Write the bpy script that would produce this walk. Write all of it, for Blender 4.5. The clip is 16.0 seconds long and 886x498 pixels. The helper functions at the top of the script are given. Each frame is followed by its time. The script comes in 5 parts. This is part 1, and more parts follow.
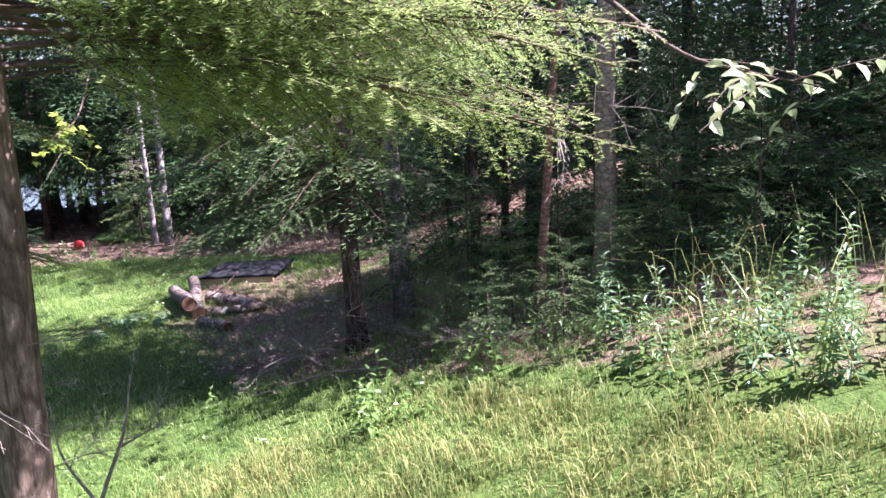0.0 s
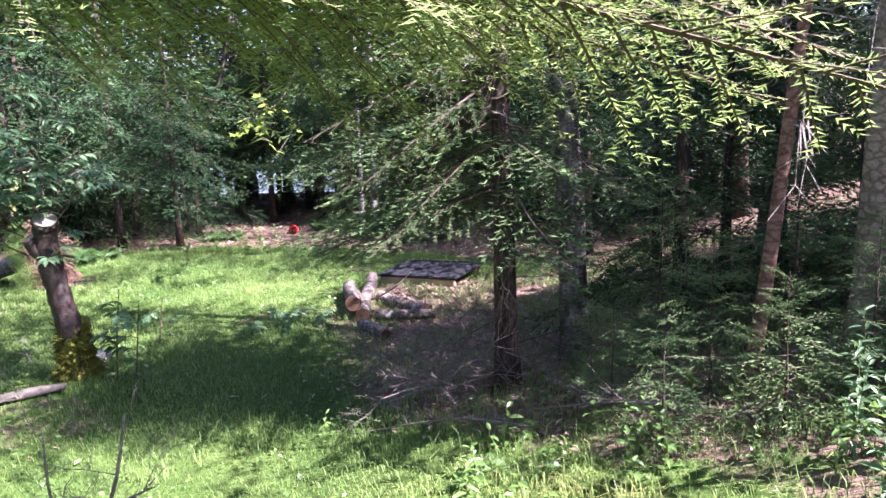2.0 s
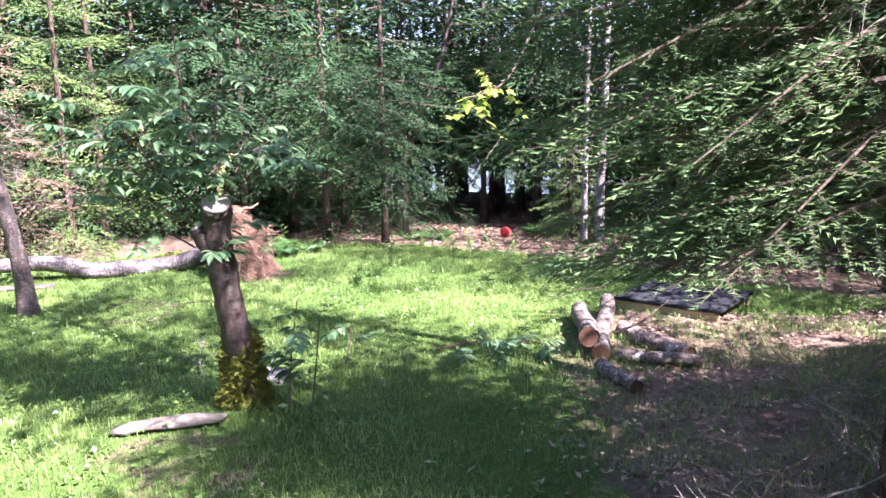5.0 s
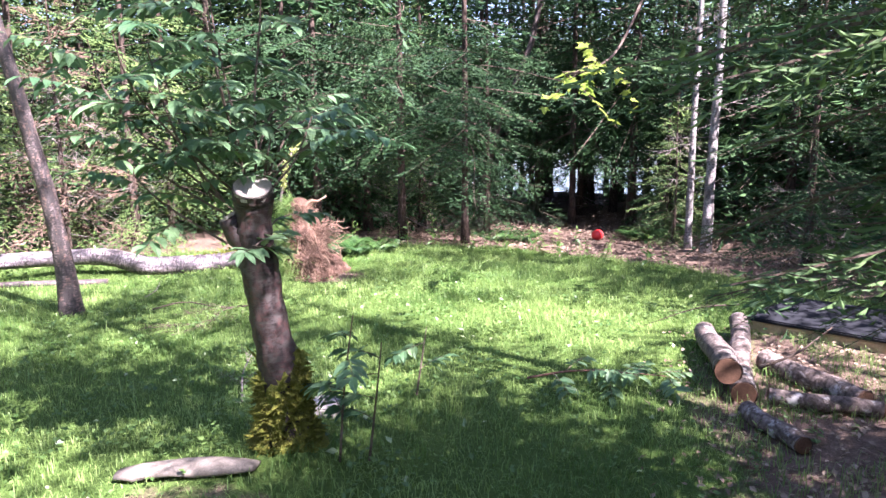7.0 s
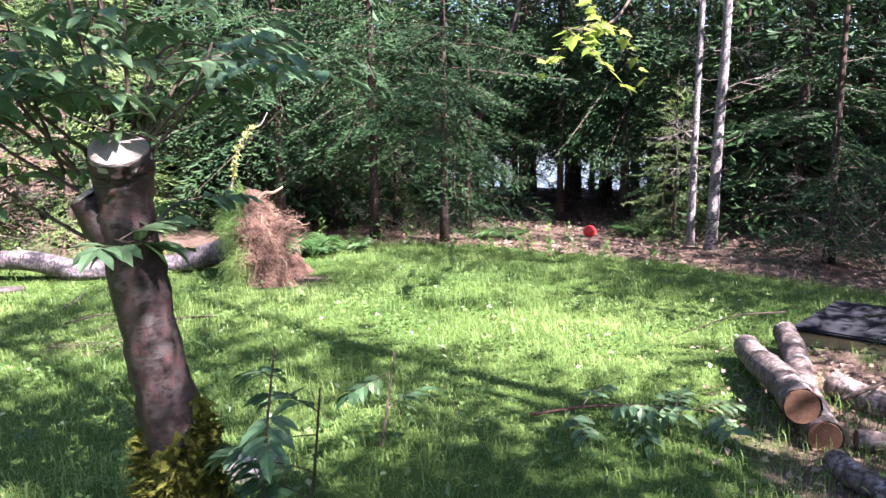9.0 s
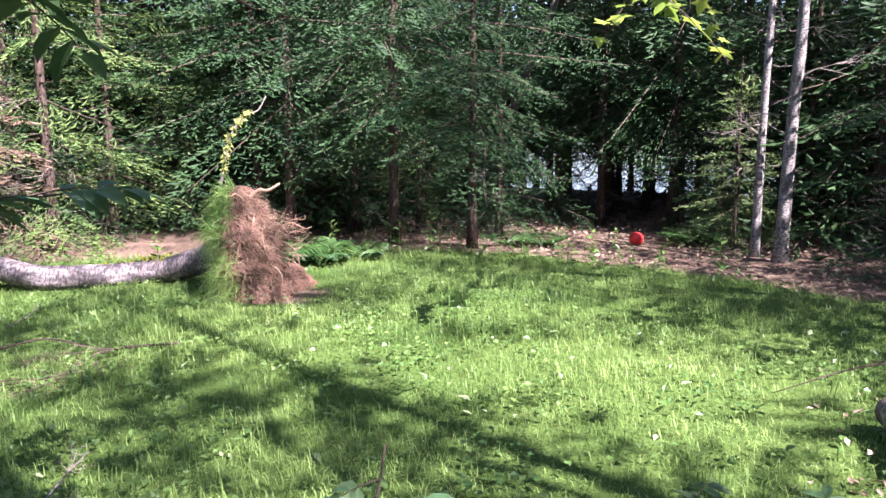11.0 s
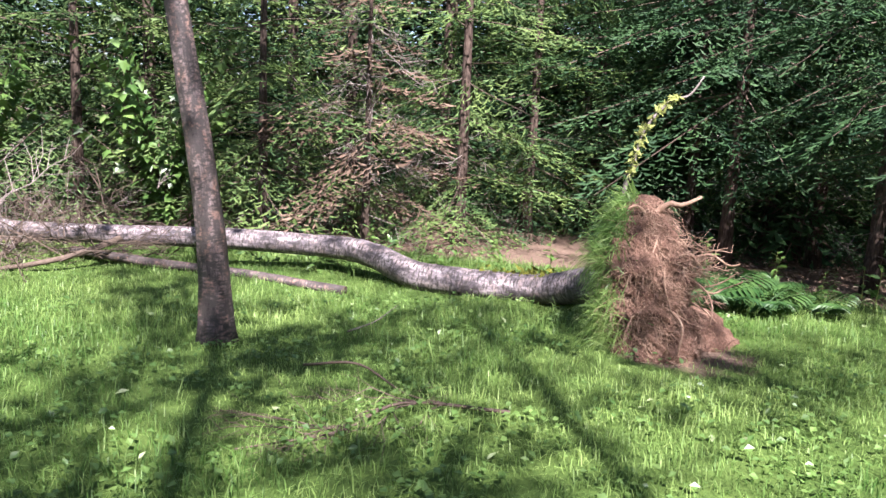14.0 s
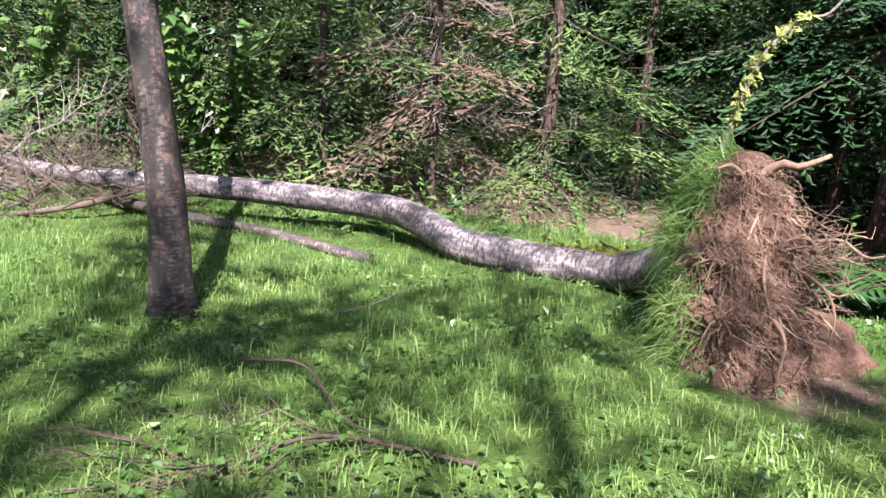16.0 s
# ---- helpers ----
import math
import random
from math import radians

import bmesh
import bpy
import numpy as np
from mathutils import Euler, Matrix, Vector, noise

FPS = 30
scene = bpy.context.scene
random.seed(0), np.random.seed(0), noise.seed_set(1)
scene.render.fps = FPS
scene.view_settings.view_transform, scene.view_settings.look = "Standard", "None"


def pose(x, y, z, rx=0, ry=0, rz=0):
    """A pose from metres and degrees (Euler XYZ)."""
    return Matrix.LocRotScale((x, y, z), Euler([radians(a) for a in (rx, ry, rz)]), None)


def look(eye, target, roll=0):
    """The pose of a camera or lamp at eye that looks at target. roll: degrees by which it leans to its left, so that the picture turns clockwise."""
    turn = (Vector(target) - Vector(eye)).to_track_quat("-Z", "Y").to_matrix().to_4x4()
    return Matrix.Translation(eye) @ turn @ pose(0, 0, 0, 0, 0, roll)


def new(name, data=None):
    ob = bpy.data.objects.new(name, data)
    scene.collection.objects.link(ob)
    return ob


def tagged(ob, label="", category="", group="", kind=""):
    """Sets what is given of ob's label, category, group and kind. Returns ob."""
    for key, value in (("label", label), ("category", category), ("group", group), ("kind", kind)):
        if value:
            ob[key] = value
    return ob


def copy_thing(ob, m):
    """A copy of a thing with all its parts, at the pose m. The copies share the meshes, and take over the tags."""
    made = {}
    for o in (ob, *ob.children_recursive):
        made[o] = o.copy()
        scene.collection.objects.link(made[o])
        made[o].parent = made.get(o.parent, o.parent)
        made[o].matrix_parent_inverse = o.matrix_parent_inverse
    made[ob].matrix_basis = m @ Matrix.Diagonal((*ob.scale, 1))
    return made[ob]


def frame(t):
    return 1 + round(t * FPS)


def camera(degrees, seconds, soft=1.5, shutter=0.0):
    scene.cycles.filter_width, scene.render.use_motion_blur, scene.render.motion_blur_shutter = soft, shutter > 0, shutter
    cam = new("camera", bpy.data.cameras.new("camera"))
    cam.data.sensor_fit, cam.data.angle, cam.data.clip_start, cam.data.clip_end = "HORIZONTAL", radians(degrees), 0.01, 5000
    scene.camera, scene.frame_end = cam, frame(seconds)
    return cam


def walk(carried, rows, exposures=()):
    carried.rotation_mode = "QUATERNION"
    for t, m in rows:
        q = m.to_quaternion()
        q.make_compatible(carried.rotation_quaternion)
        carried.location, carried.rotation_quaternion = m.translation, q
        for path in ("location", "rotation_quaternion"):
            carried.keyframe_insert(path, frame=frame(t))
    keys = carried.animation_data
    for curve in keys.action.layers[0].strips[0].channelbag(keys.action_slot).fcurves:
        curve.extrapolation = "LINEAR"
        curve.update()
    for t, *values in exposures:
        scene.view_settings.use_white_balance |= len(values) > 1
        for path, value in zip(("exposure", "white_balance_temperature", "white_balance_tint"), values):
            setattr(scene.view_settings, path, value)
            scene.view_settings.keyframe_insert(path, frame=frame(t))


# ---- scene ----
cam = camera(61.2, 16.0)
METRES, EYE, TILT, LEAN, TURN = 10.0, 1.7, 0.0, 0.0, 0.0
ROWS = [
    (0.0, 0.0, 0.0, 0.0, -0.72, -11.75, 3.47),
    (0.5, 0.0164, 0.0288, -0.0053, 2.49, -11.55, 3.23),
    (1.0, 0.0328, 0.0661, -0.0092, 6.75, -11.21, 2.82),
    (1.5, 0.0379, 0.0997, -0.0134, 11.71, -10.97, 2.47),
    (2.0, 0.0312, 0.1347, -0.0206, 17.62, -10.68, 2.14),
    (2.5, 0.0202, 0.1655, -0.0244, 22.28, -10.5, 1.93),
    (3.0, 0.0031, 0.1888, -0.0263, 25.06, -10.34, 1.7),
    (3.5, -0.0176, 0.2154, -0.0315, 26.64, -10.33, 1.66),
    (4.0, -0.0352, 0.2366, -0.0368, 28.07, -10.24, 1.49),
    (4.5, -0.0563, 0.256, -0.0401, 30.3, -10.09, 1.21),
    (5.0, -0.0726, 0.2828, -0.0447, 33.3, -9.93, 0.92),
    (7.5, -0.1654, 0.3913, -0.0686, 39.51, -9.76, 0.5),
    (8.0, -0.1833, 0.414, -0.0736, 39.05, -9.74, 0.6),
    (8.5, -0.1995, 0.4393, -0.0793, 38.4, -9.72, 0.69),
    (9.0, -0.219, 0.4633, -0.0861, 37.67, -9.74, 0.72),
    (11.5, -0.3124, 0.5891, -0.1024, 42.11, -9.5, -0.1),
    (12.0, -0.3322, 0.6135, -0.1061, 49.78, -9.43, -0.82),
    (12.5, -0.3557, 0.6303, -0.1081, 58.39, -9.43, -1.56),
    (13.0, -0.3767, 0.6508, -0.1075, 66.02, -9.55, -2.08),
    (13.5, -0.3974, 0.6674, -0.1084, 70.24, -9.73, -2.29),
    (14.0, -0.4246, 0.6856, -0.1104, 73.7, -9.93, -2.57),
    (14.5, -0.4481, 0.7084, -0.1145, 76.97, -10.49, -2.76),
    (15.0, -0.4735, 0.7269, -0.1175, 79.66, -11.3, -2.93),
    (15.5, -0.4939, 0.7477, -0.1201, 81.93, -12.33, -3.07),
    (16.0, -0.517, 0.7699, -0.1253, 84.43, -13.35, -3.27),
]
EXPO = tuple((t, stops, kelvin, tint) for t, stops, kelvin, tint in (
    (0.0, 2.88, 5750.0, 38.0), (2.0, 3.08, 5750.0, 38.0), (3.0, 3.28, 5800.0, 36.0), (5.0, 3.38, 5850.0, 34.0), (7.5, 3.18, 5850.0, 34.0), (9.0, 3.05, 5900.0, 32.0),
    (11.5, 2.7, 5950.0, 31.0), (13.0, 2.46, 6000.0, 26.0), (16.0, 2.28, 5900.0, 21.0)))
walk(cam, [(t, pose(0, 0, EYE, TILT, LEAN, TURN) @ pose(METRES * x, METRES * y, METRES * z, 90 + pitch, roll, yaw)) for t, x, y, z, yaw, pitch, roll in ROWS],
     exposures=EXPO)

# ---- world, sun ----
SUN_ELEV, SUN_AZ = 51.0, 95.0   # azimuth from +y towards +x
world = bpy.data.worlds.new("sky")
scene.world = world
world.use_nodes = True
sky = world.node_tree.nodes.new("ShaderNodeTexSky")
sky.sky_type, sky.sun_disc = "NISHITA", False
sky.sun_elevation, sky.sun_rotation = radians(SUN_ELEV), radians(SUN_AZ)
back = world.node_tree.nodes["Background"]
back.inputs["Strength"].default_value = 0.05
world.node_tree.links.new(sky.outputs["Color"], back.inputs["Color"])
sun_data = bpy.data.lights.new("sun", "SUN")
sun_data.energy, sun_data.angle, sun_data.color = 5.0, radians(0.53), (1.0, 0.95, 0.86)
sun = new("sun", sun_data)
to_sun = Vector((math.cos(radians(SUN_ELEV)) * math.sin(radians(SUN_AZ)),
                 math.cos(radians(SUN_ELEV)) * math.cos(radians(SUN_AZ)), math.sin(radians(SUN_ELEV))))
sun.matrix_world = look(to_sun * 60, (0, 0, 0))


# ---- materials ----
def material(name, build, rough=0.8, spec=0.3, through_light=0.0):
    """A Principled material; build(tree, coordinates) gives the colour socket and a height socket or None."""
    m = bpy.data.materials.new(name)
    m.use_nodes = True
    nt = m.node_tree
    bsdf = nt.nodes["Principled BSDF"]
    bsdf.inputs["Roughness"].default_value = rough
    bsdf.inputs["Specular IOR Level"].default_value = spec
    col, height, strength, dist = build(nt)
    if col is not None:
        nt.links.new(col, bsdf.inputs["Base Color"])
    if height is not None:
        bump = nt.nodes.new("ShaderNodeBump")
        bump.inputs["Strength"].default_value, bump.inputs["Distance"].default_value = strength, dist
        nt.links.new(height, bump.inputs["Height"])
        nt.links.new(bump.outputs["Normal"], bsdf.inputs["Normal"])
    if through_light:
        tr = nt.nodes.new("ShaderNodeBsdfTranslucent")
        mix = nt.nodes.new("ShaderNodeMixShader")
        mix.inputs[0].default_value = through_light
        nt.links.new(col, tr.inputs["Color"])
        nt.links.new(bsdf.outputs[0], mix.inputs[1])
        nt.links.new(tr.outputs[0], mix.inputs[2])
        nt.links.new(mix.outputs[0], nt.nodes["Material Output"].inputs["Surface"])
    return m


def coords(nt, space="Object", scale=(1, 1, 1)):
    if space == "World":
        tc = nt.nodes.new("ShaderNodeNewGeometry").outputs["Position"]
    else:
        tc = nt.nodes.new("ShaderNodeTexCoord").outputs[space]
    mp = nt.nodes.new("ShaderNodeMapping")
    mp.inputs["Scale"].default_value = scale
    nt.links.new(tc, mp.inputs["Vector"])
    return mp.outputs["Vector"]


def noise_tex(nt, vec, scale, detail=4.0, rough=0.6):
    n = nt.nodes.new("ShaderNodeTexNoise")
    n.inputs["Scale"].default_value, n.inputs["Detail"].default_value, n.inputs["Roughness"].default_value = scale, detail, rough
    nt.links.new(vec, n.inputs["Vector"])
    return n.outputs["Fac"]


def ramp(nt, fac, stops):
    r = nt.nodes.new("ShaderNodeValToRGB")
    e = r.color_ramp.elements
    while len(e) < len(stops):
        e.new(0.5)
    for el, (p, c) in zip(e, stops):
        el.position, el.color = p, (*c, 1)
    nt.links.new(fac, r.inputs["Fac"])
    return r.outputs["Color"]


def mixc(nt, fac, a, b, mode="MIX"):
    n = nt.nodes.new("ShaderNodeMix")
    n.data_type, n.blend_type = "RGBA", mode
    for sock, val in ((n.inputs["Factor"], fac), (n.inputs["A"], a), (n.inputs["B"], b)):
        if isinstance(val, (int, float)):
            sock.default_value = val
        elif isinstance(val, tuple):
            sock.default_value = (*val, 1)
        else:
            nt.links.new(val, sock)
    return n.outputs["Result"]


def leafy(name, dark, mid, light, rough=0.5, see=0.3, spec=0.4, patch=1.3, mixed=0.5):
    """Foliage: every leaf or needle of its own shade, and larger patches of younger growth."""
    def build(nt):
        isl = nt.nodes.new("ShaderNodeNewGeometry").outputs["Random Per Island"]
        one = ramp(nt, isl, [(0.0, dark), (0.55, mid), (1.0, light)])
        big = noise_tex(nt, coords(nt, "World"), patch, 3)
        two = ramp(nt, big, [(0.35, dark), (0.65, light)])
        rnd = nt.nodes.new("ShaderNodeObjectInfo").outputs["Random"]
        three = ramp(nt, rnd, [(0.0, (0.75, 0.8, 0.8)), (1.0, (1.15, 1.1, 0.95))])
        return mixc(nt, 0.6, mixc(nt, mixed, one, two), three, "MULTIPLY"), None, 0, 0
    return material(name, build, rough, spec, see)


def bark(name, dark, mid, light, scale=(9, 9, 2.2), bump=0.9, rough=0.9, flecks=None):
    def build(nt):
        v = coords(nt, "Object", scale)
        vor = nt.nodes.new("ShaderNodeTexVoronoi")
        vor.feature, vor.inputs["Scale"].default_value = "DISTANCE_TO_EDGE", 2.6
        warp = mixc(nt, 0.18, v, nt.nodes.new("ShaderNodeTexNoise").outputs["Color"])
        nt.links.new(warp, vor.inputs["Vector"])
        fine = noise_tex(nt, v, 7.0, 6, 0.7)
        col = ramp(nt, fine, [(0.28, dark), (0.52, mid), (0.78, light)])
        cracks = ramp(nt, vor.outputs["Distance"], [(0.0, (0.35, 0.33, 0.3)), (0.16, (1, 1, 1))])
        col = mixc(nt, 0.8, col, cracks, "MULTIPLY")
        big = noise_tex(nt, coords(nt, "Object"), 3.5, 3)
        col = mixc(nt, 0.5, col, ramp(nt, big, [(0.35, (0.6, 0.62, 0.6)), (0.7, (1.2, 1.15, 1.1))]), "MULTIPLY")
        if flecks:
            spots = noise_tex(nt, coords(nt, "Object"), 11, 5, 0.7)
            col = mixc(nt, ramp(nt, spots, [(0.56, (0, 0, 0)), (0.66, (1, 1, 1))]), col, flecks)
        h = mixc(nt, 0.5, vor.outputs["Distance"], fine)
        return col, h, bump, 0.012
    return material(name, build, rough, 0.2)


def birch_bark(name, pale, grey, dark, scar, bands=0.62):
    def build(nt):
        att = nt.nodes.new("ShaderNodeAttribute")
        att.attribute_name = "grain"

        def along(sc):
            mp = nt.nodes.new("ShaderNodeMapping")
            mp.inputs["Scale"].default_value = sc
            nt.links.new(att.outputs["Vector"], mp.inputs["Vector"])
            return mp.outputs["Vector"]
        across = along((24.0, 24.0, 62.0))
        lent = noise_tex(nt, across, 1.1, 3, 0.55)
        marks = ramp(nt, lent, [(bands - 0.12, (0, 0, 0)), (bands + 0.06, (1, 1, 1))])
        tone = noise_tex(nt, along((9, 9, 2.6)), 2.2, 6, 0.7)
        base = ramp(nt, tone, [(0.36, dark), (0.5, grey), (0.66, pale)])
        rosy = noise_tex(nt, along((9, 9, 6)), 2.2, 4)
        base = mixc(nt, ramp(nt, rosy, [(0.5, (0, 0, 0)), (0.75, (0.8, 0.8, 0.8))]), base, scar)
        col = mixc(nt, marks, base, (0.05, 0.042, 0.038))
        return col, lent, 0.5, 0.006
    return material(name, build, 0.65, 0.3)


def mottled(name, a, b, c, scale=8.0, bump=0.6, dist=0.01, rough=0.9, spec=0.2, see=0.0):
    def build(nt):
        v = coords(nt, "World")
        one = noise_tex(nt, v, scale, 6, 0.7)
        two = noise_tex(nt, v, scale * 6, 4, 0.7)
        col = mixc(nt, 0.5, ramp(nt, one, [(0.3, a), (0.5, b), (0.72, c)]), ramp(nt, two, [(0.3, a), (0.5, b), (0.7, c)]))
        return col, two, bump, dist
    return material(name, build, rough, spec, see)


def ground_build(nt):
    v = coords(nt, "World")
    att = nt.nodes.new("ShaderNodeAttribute")
    att.attribute_name = "litter"
    n1, n2, n3 = noise_tex(nt, v, 1.6, 5), noise_tex(nt, v, 22, 5, 0.7), noise_tex(nt, v, 90, 3, 0.7)
    turf = mixc(nt, 0.5, ramp(nt, n1, [(0.3, (0.035, 0.07, 0.014)), (0.7, (0.085, 0.13, 0.03))]),
                ramp(nt, n3, [(0.3, (0.02, 0.045, 0.01)), (0.7, (0.1, 0.15, 0.035))]))
    floor_c = mixc(nt, 0.55, ramp(nt, n2, [(0.32, (0.035, 0.022, 0.015)), (0.5, (0.13, 0.085, 0.06)), (0.7, (0.27, 0.19, 0.145))]),
                   ramp(nt, n3, [(0.3, (0.04, 0.028, 0.02)), (0.7, (0.24, 0.17, 0.13))]))
    n4 = noise_tex(nt, v, 5, 4)
    edge = nt.nodes.new("ShaderNodeMath")
    edge.operation = "ADD"
    sub = nt.nodes.new("ShaderNodeMath")
    sub.operation, sub.inputs[1].default_value = "MULTIPLY_ADD", 0.9
    sub.inputs[2].default_value = -0.45
    nt.links.new(n4, sub.inputs[0])
    nt.links.new(att.outputs["Fac"], edge.inputs[0])
    nt.links.new(sub.outputs[0], edge.inputs[1])
    k = ramp(nt, edge.outputs[0], [(0.38, (0, 0, 0)), (0.6, (1, 1, 1))])
    return mixc(nt, k, turf, floor_c), n2, 0.9, 0.03


GROUND = material("ground", ground_build, 0.95, 0.1)
GRASS = leafy("grass", (0.055, 0.13, 0.028), (0.135, 0.255, 0.055), (0.32, 0.42, 0.14), 0.45, 0.4, 0.35, 0.9)
GRASS_DRY = leafy("long_grass", (0.06, 0.09, 0.025), (0.14, 0.19, 0.05), (0.37, 0.36, 0.14), 0.5, 0.35, 0.3, 1.8)
# Spruce green from shaded wood to sunlit boughs: the light is put into colour.
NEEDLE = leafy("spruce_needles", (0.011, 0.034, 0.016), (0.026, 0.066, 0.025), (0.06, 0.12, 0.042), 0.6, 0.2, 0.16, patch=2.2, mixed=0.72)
NEEDLE_MID = leafy("part_lit_spruce_needles", (0.04, 0.085, 0.035), (0.085, 0.15, 0.058), (0.17, 0.25, 0.09), 0.6, 0.32, 0.16, patch=2.2, mixed=0.72)
NEEDLE_SUN = leafy("sunlit_young_spruce_needles", (0.026, 0.064, 0.023), (0.066, 0.13, 0.042), (0.16, 0.225, 0.072), 0.6, 0.2, 0.16, patch=2.2, mixed=0.72)
NEEDLE_LIT = leafy("sunlit_spruce_needles", (0.1, 0.17, 0.05), (0.2, 0.3, 0.09), (0.36, 0.44, 0.17), 0.6, 0.5, 0.2, patch=2.2, mixed=0.6)
NEEDLE_DRY = leafy("dry_needles", (0.05, 0.032, 0.024), (0.1, 0.066, 0.05), (0.19, 0.135, 0.105), 0.8, 0.1, 0.2)
LEAF = leafy("broad_leaves", (0.035, 0.09, 0.02), (0.085, 0.18, 0.04), (0.2, 0.3, 0.08), 0.4, 0.35, 0.5)
LEAF_ASH = leafy("ash_leaves", (0.045, 0.11, 0.05), (0.09, 0.18, 0.08), (0.19, 0.29, 0.14), 0.45, 0.35, 0.35)
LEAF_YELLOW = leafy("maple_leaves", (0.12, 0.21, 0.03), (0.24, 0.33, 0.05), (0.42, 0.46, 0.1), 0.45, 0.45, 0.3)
FERN = leafy("fern_fronds", (0.015, 0.05, 0.014), (0.03, 0.085, 0.02), (0.07, 0.135, 0.035), 0.5, 0.3)
LEAF_DEAD = leafy("fallen_leaves", (0.1, 0.055, 0.035), (0.22, 0.145, 0.1), (0.48, 0.38, 0.29), 0.75, 0.1, 0.2, 3.0)
LEAF_PALE = leafy("pale_fallen_and_sunlit_leaves", (0.18, 0.26, 0.12), (0.33, 0.42, 0.22), (0.56, 0.58, 0.36), 0.6, 0.25, 0.3, 3.0)
FLOWER = leafy("pale_flower_heads", (0.4, 0.42, 0.25), (0.6, 0.58, 0.4), (0.8, 0.75, 0.6), 0.7, 0.3, 0.2, 3.0)
BARK = bark("spruce_bark", (0.03, 0.021, 0.017), (0.08, 0.056, 0.045), (0.17, 0.13, 0.105))
BARK_BROWN = bark("brown_spruce_bark", (0.06, 0.042, 0.032), (0.16, 0.115, 0.088), (0.32, 0.25, 0.2))
BARK_PALE = bark("fir_bark", (0.2, 0.15, 0.11), (0.36, 0.28, 0.21), (0.5, 0.42, 0.34), (6, 6, 9), 0.35)
BARK_RED = bark("cherry_bark", (0.1, 0.05, 0.04), (0.24, 0.13, 0.1), (0.36, 0.24, 0.2), (6, 6, 10), 0.35)
BARK_LOG = bark("log_bark", (0.06, 0.048, 0.042), (0.16, 0.125, 0.11), (0.32, 0.27, 0.245), (7, 7, 4), 0.8, 0.9, (0.42, 0.39, 0.36))
BARK_STUMP = birch_bark("stump_bark", (0.075, 0.044, 0.04), (0.031, 0.018, 0.0165), (0.01, 0.006, 0.006), (0.13, 0.062, 0.054), 0.56)
BIRCH = birch_bark("birch_bark", (0.25, 0.19, 0.175), (0.075, 0.058, 0.056), (0.018, 0.014, 0.014), (0.34, 0.2, 0.15), 0.52)
BIRCH_FALLEN = birch_bark("fallen_birch_bark", (0.38, 0.32, 0.32), (0.13, 0.108, 0.116), (0.035, 0.03, 0.034), (0.32, 0.24, 0.22), 0.56)
BIRCH_PALE = birch_bark("pale_birch_bark", (0.4, 0.38, 0.36), (0.25, 0.23, 0.22), (0.09, 0.075, 0.07), (0.3, 0.24, 0.22), 0.58)
DEADWOOD = mottled("dead_twigs", (0.08, 0.062, 0.054), (0.18, 0.15, 0.135), (0.33, 0.28, 0.255), 14)
DARKTWIG = mottled("dark_twigs", (0.04, 0.028, 0.022), (0.09, 0.065, 0.05), (0.17, 0.13, 0.1), 14)
PLANK = mottled("weathered_plank", (0.07, 0.056, 0.044), (0.14, 0.118, 0.098), (0.24, 0.205, 0.175), 16, 0.5, 0.005)
CUT = mottled("weathered_cut_wood", (0.19, 0.15, 0.12), (0.31, 0.27, 0.23), (0.46, 0.42, 0.37), 20, 0.4, 0.004)
CUT_BROWN = mottled("brown_cut_wood", (0.06, 0.03, 0.02), (0.115, 0.06, 0.036), (0.18, 0.105, 0.065), 18, 0.4, 0.004)
MOSS = mottled("moss", (0.05, 0.06, 0.01), (0.16, 0.17, 0.026), (0.34, 0.33, 0.06), 20, 1.0, 0.02)
SOIL = mottled("root_soil", (0.04, 0.021, 0.015), (0.14, 0.077, 0.053), (0.3, 0.185, 0.135), 9, 1.0, 0.03)
ROOT = mottled("roots", (0.1, 0.056, 0.04), (0.24, 0.15, 0.105), (0.45, 0.32, 0.235), 12, 0.5, 0.006)
STONE = mottled("stone", (0.15, 0.135, 0.12), (0.27, 0.25, 0.225), (0.4, 0.37, 0.34), 12, 0.5, 0.006)
LICHEN = mottled("lichen", (0.12, 0.15, 0.03), (0.26, 0.29, 0.08), (0.44, 0.44, 0.2), 30, 0.8, 0.006)
RED = mottled("red_plastic", (0.55, 0.02, 0.02), (0.7, 0.035, 0.035), (0.78, 0.06, 0.05), 6, 0.1, 0.002, 0.4, 0.5)
SHEET = mottled("dark_sheet", (0.01, 0.0105, 0.012), (0.018, 0.019, 0.022), (0.034, 0.034, 0.038), 5, 0.3, 0.006, 0.95, 0.05)
TIMBER = mottled("weathered_timber", (0.26, 0.2, 0.11), (0.42, 0.33, 0.19), (0.56, 0.46, 0.3), 9, 0.4, 0.004)
WATER = mottled("lake_water", (0.05, 0.07, 0.08), (0.06, 0.08, 0.09), (0.08, 0.1, 0.11), 0.3, 0.08, 0.02, 0.12, 0.6)


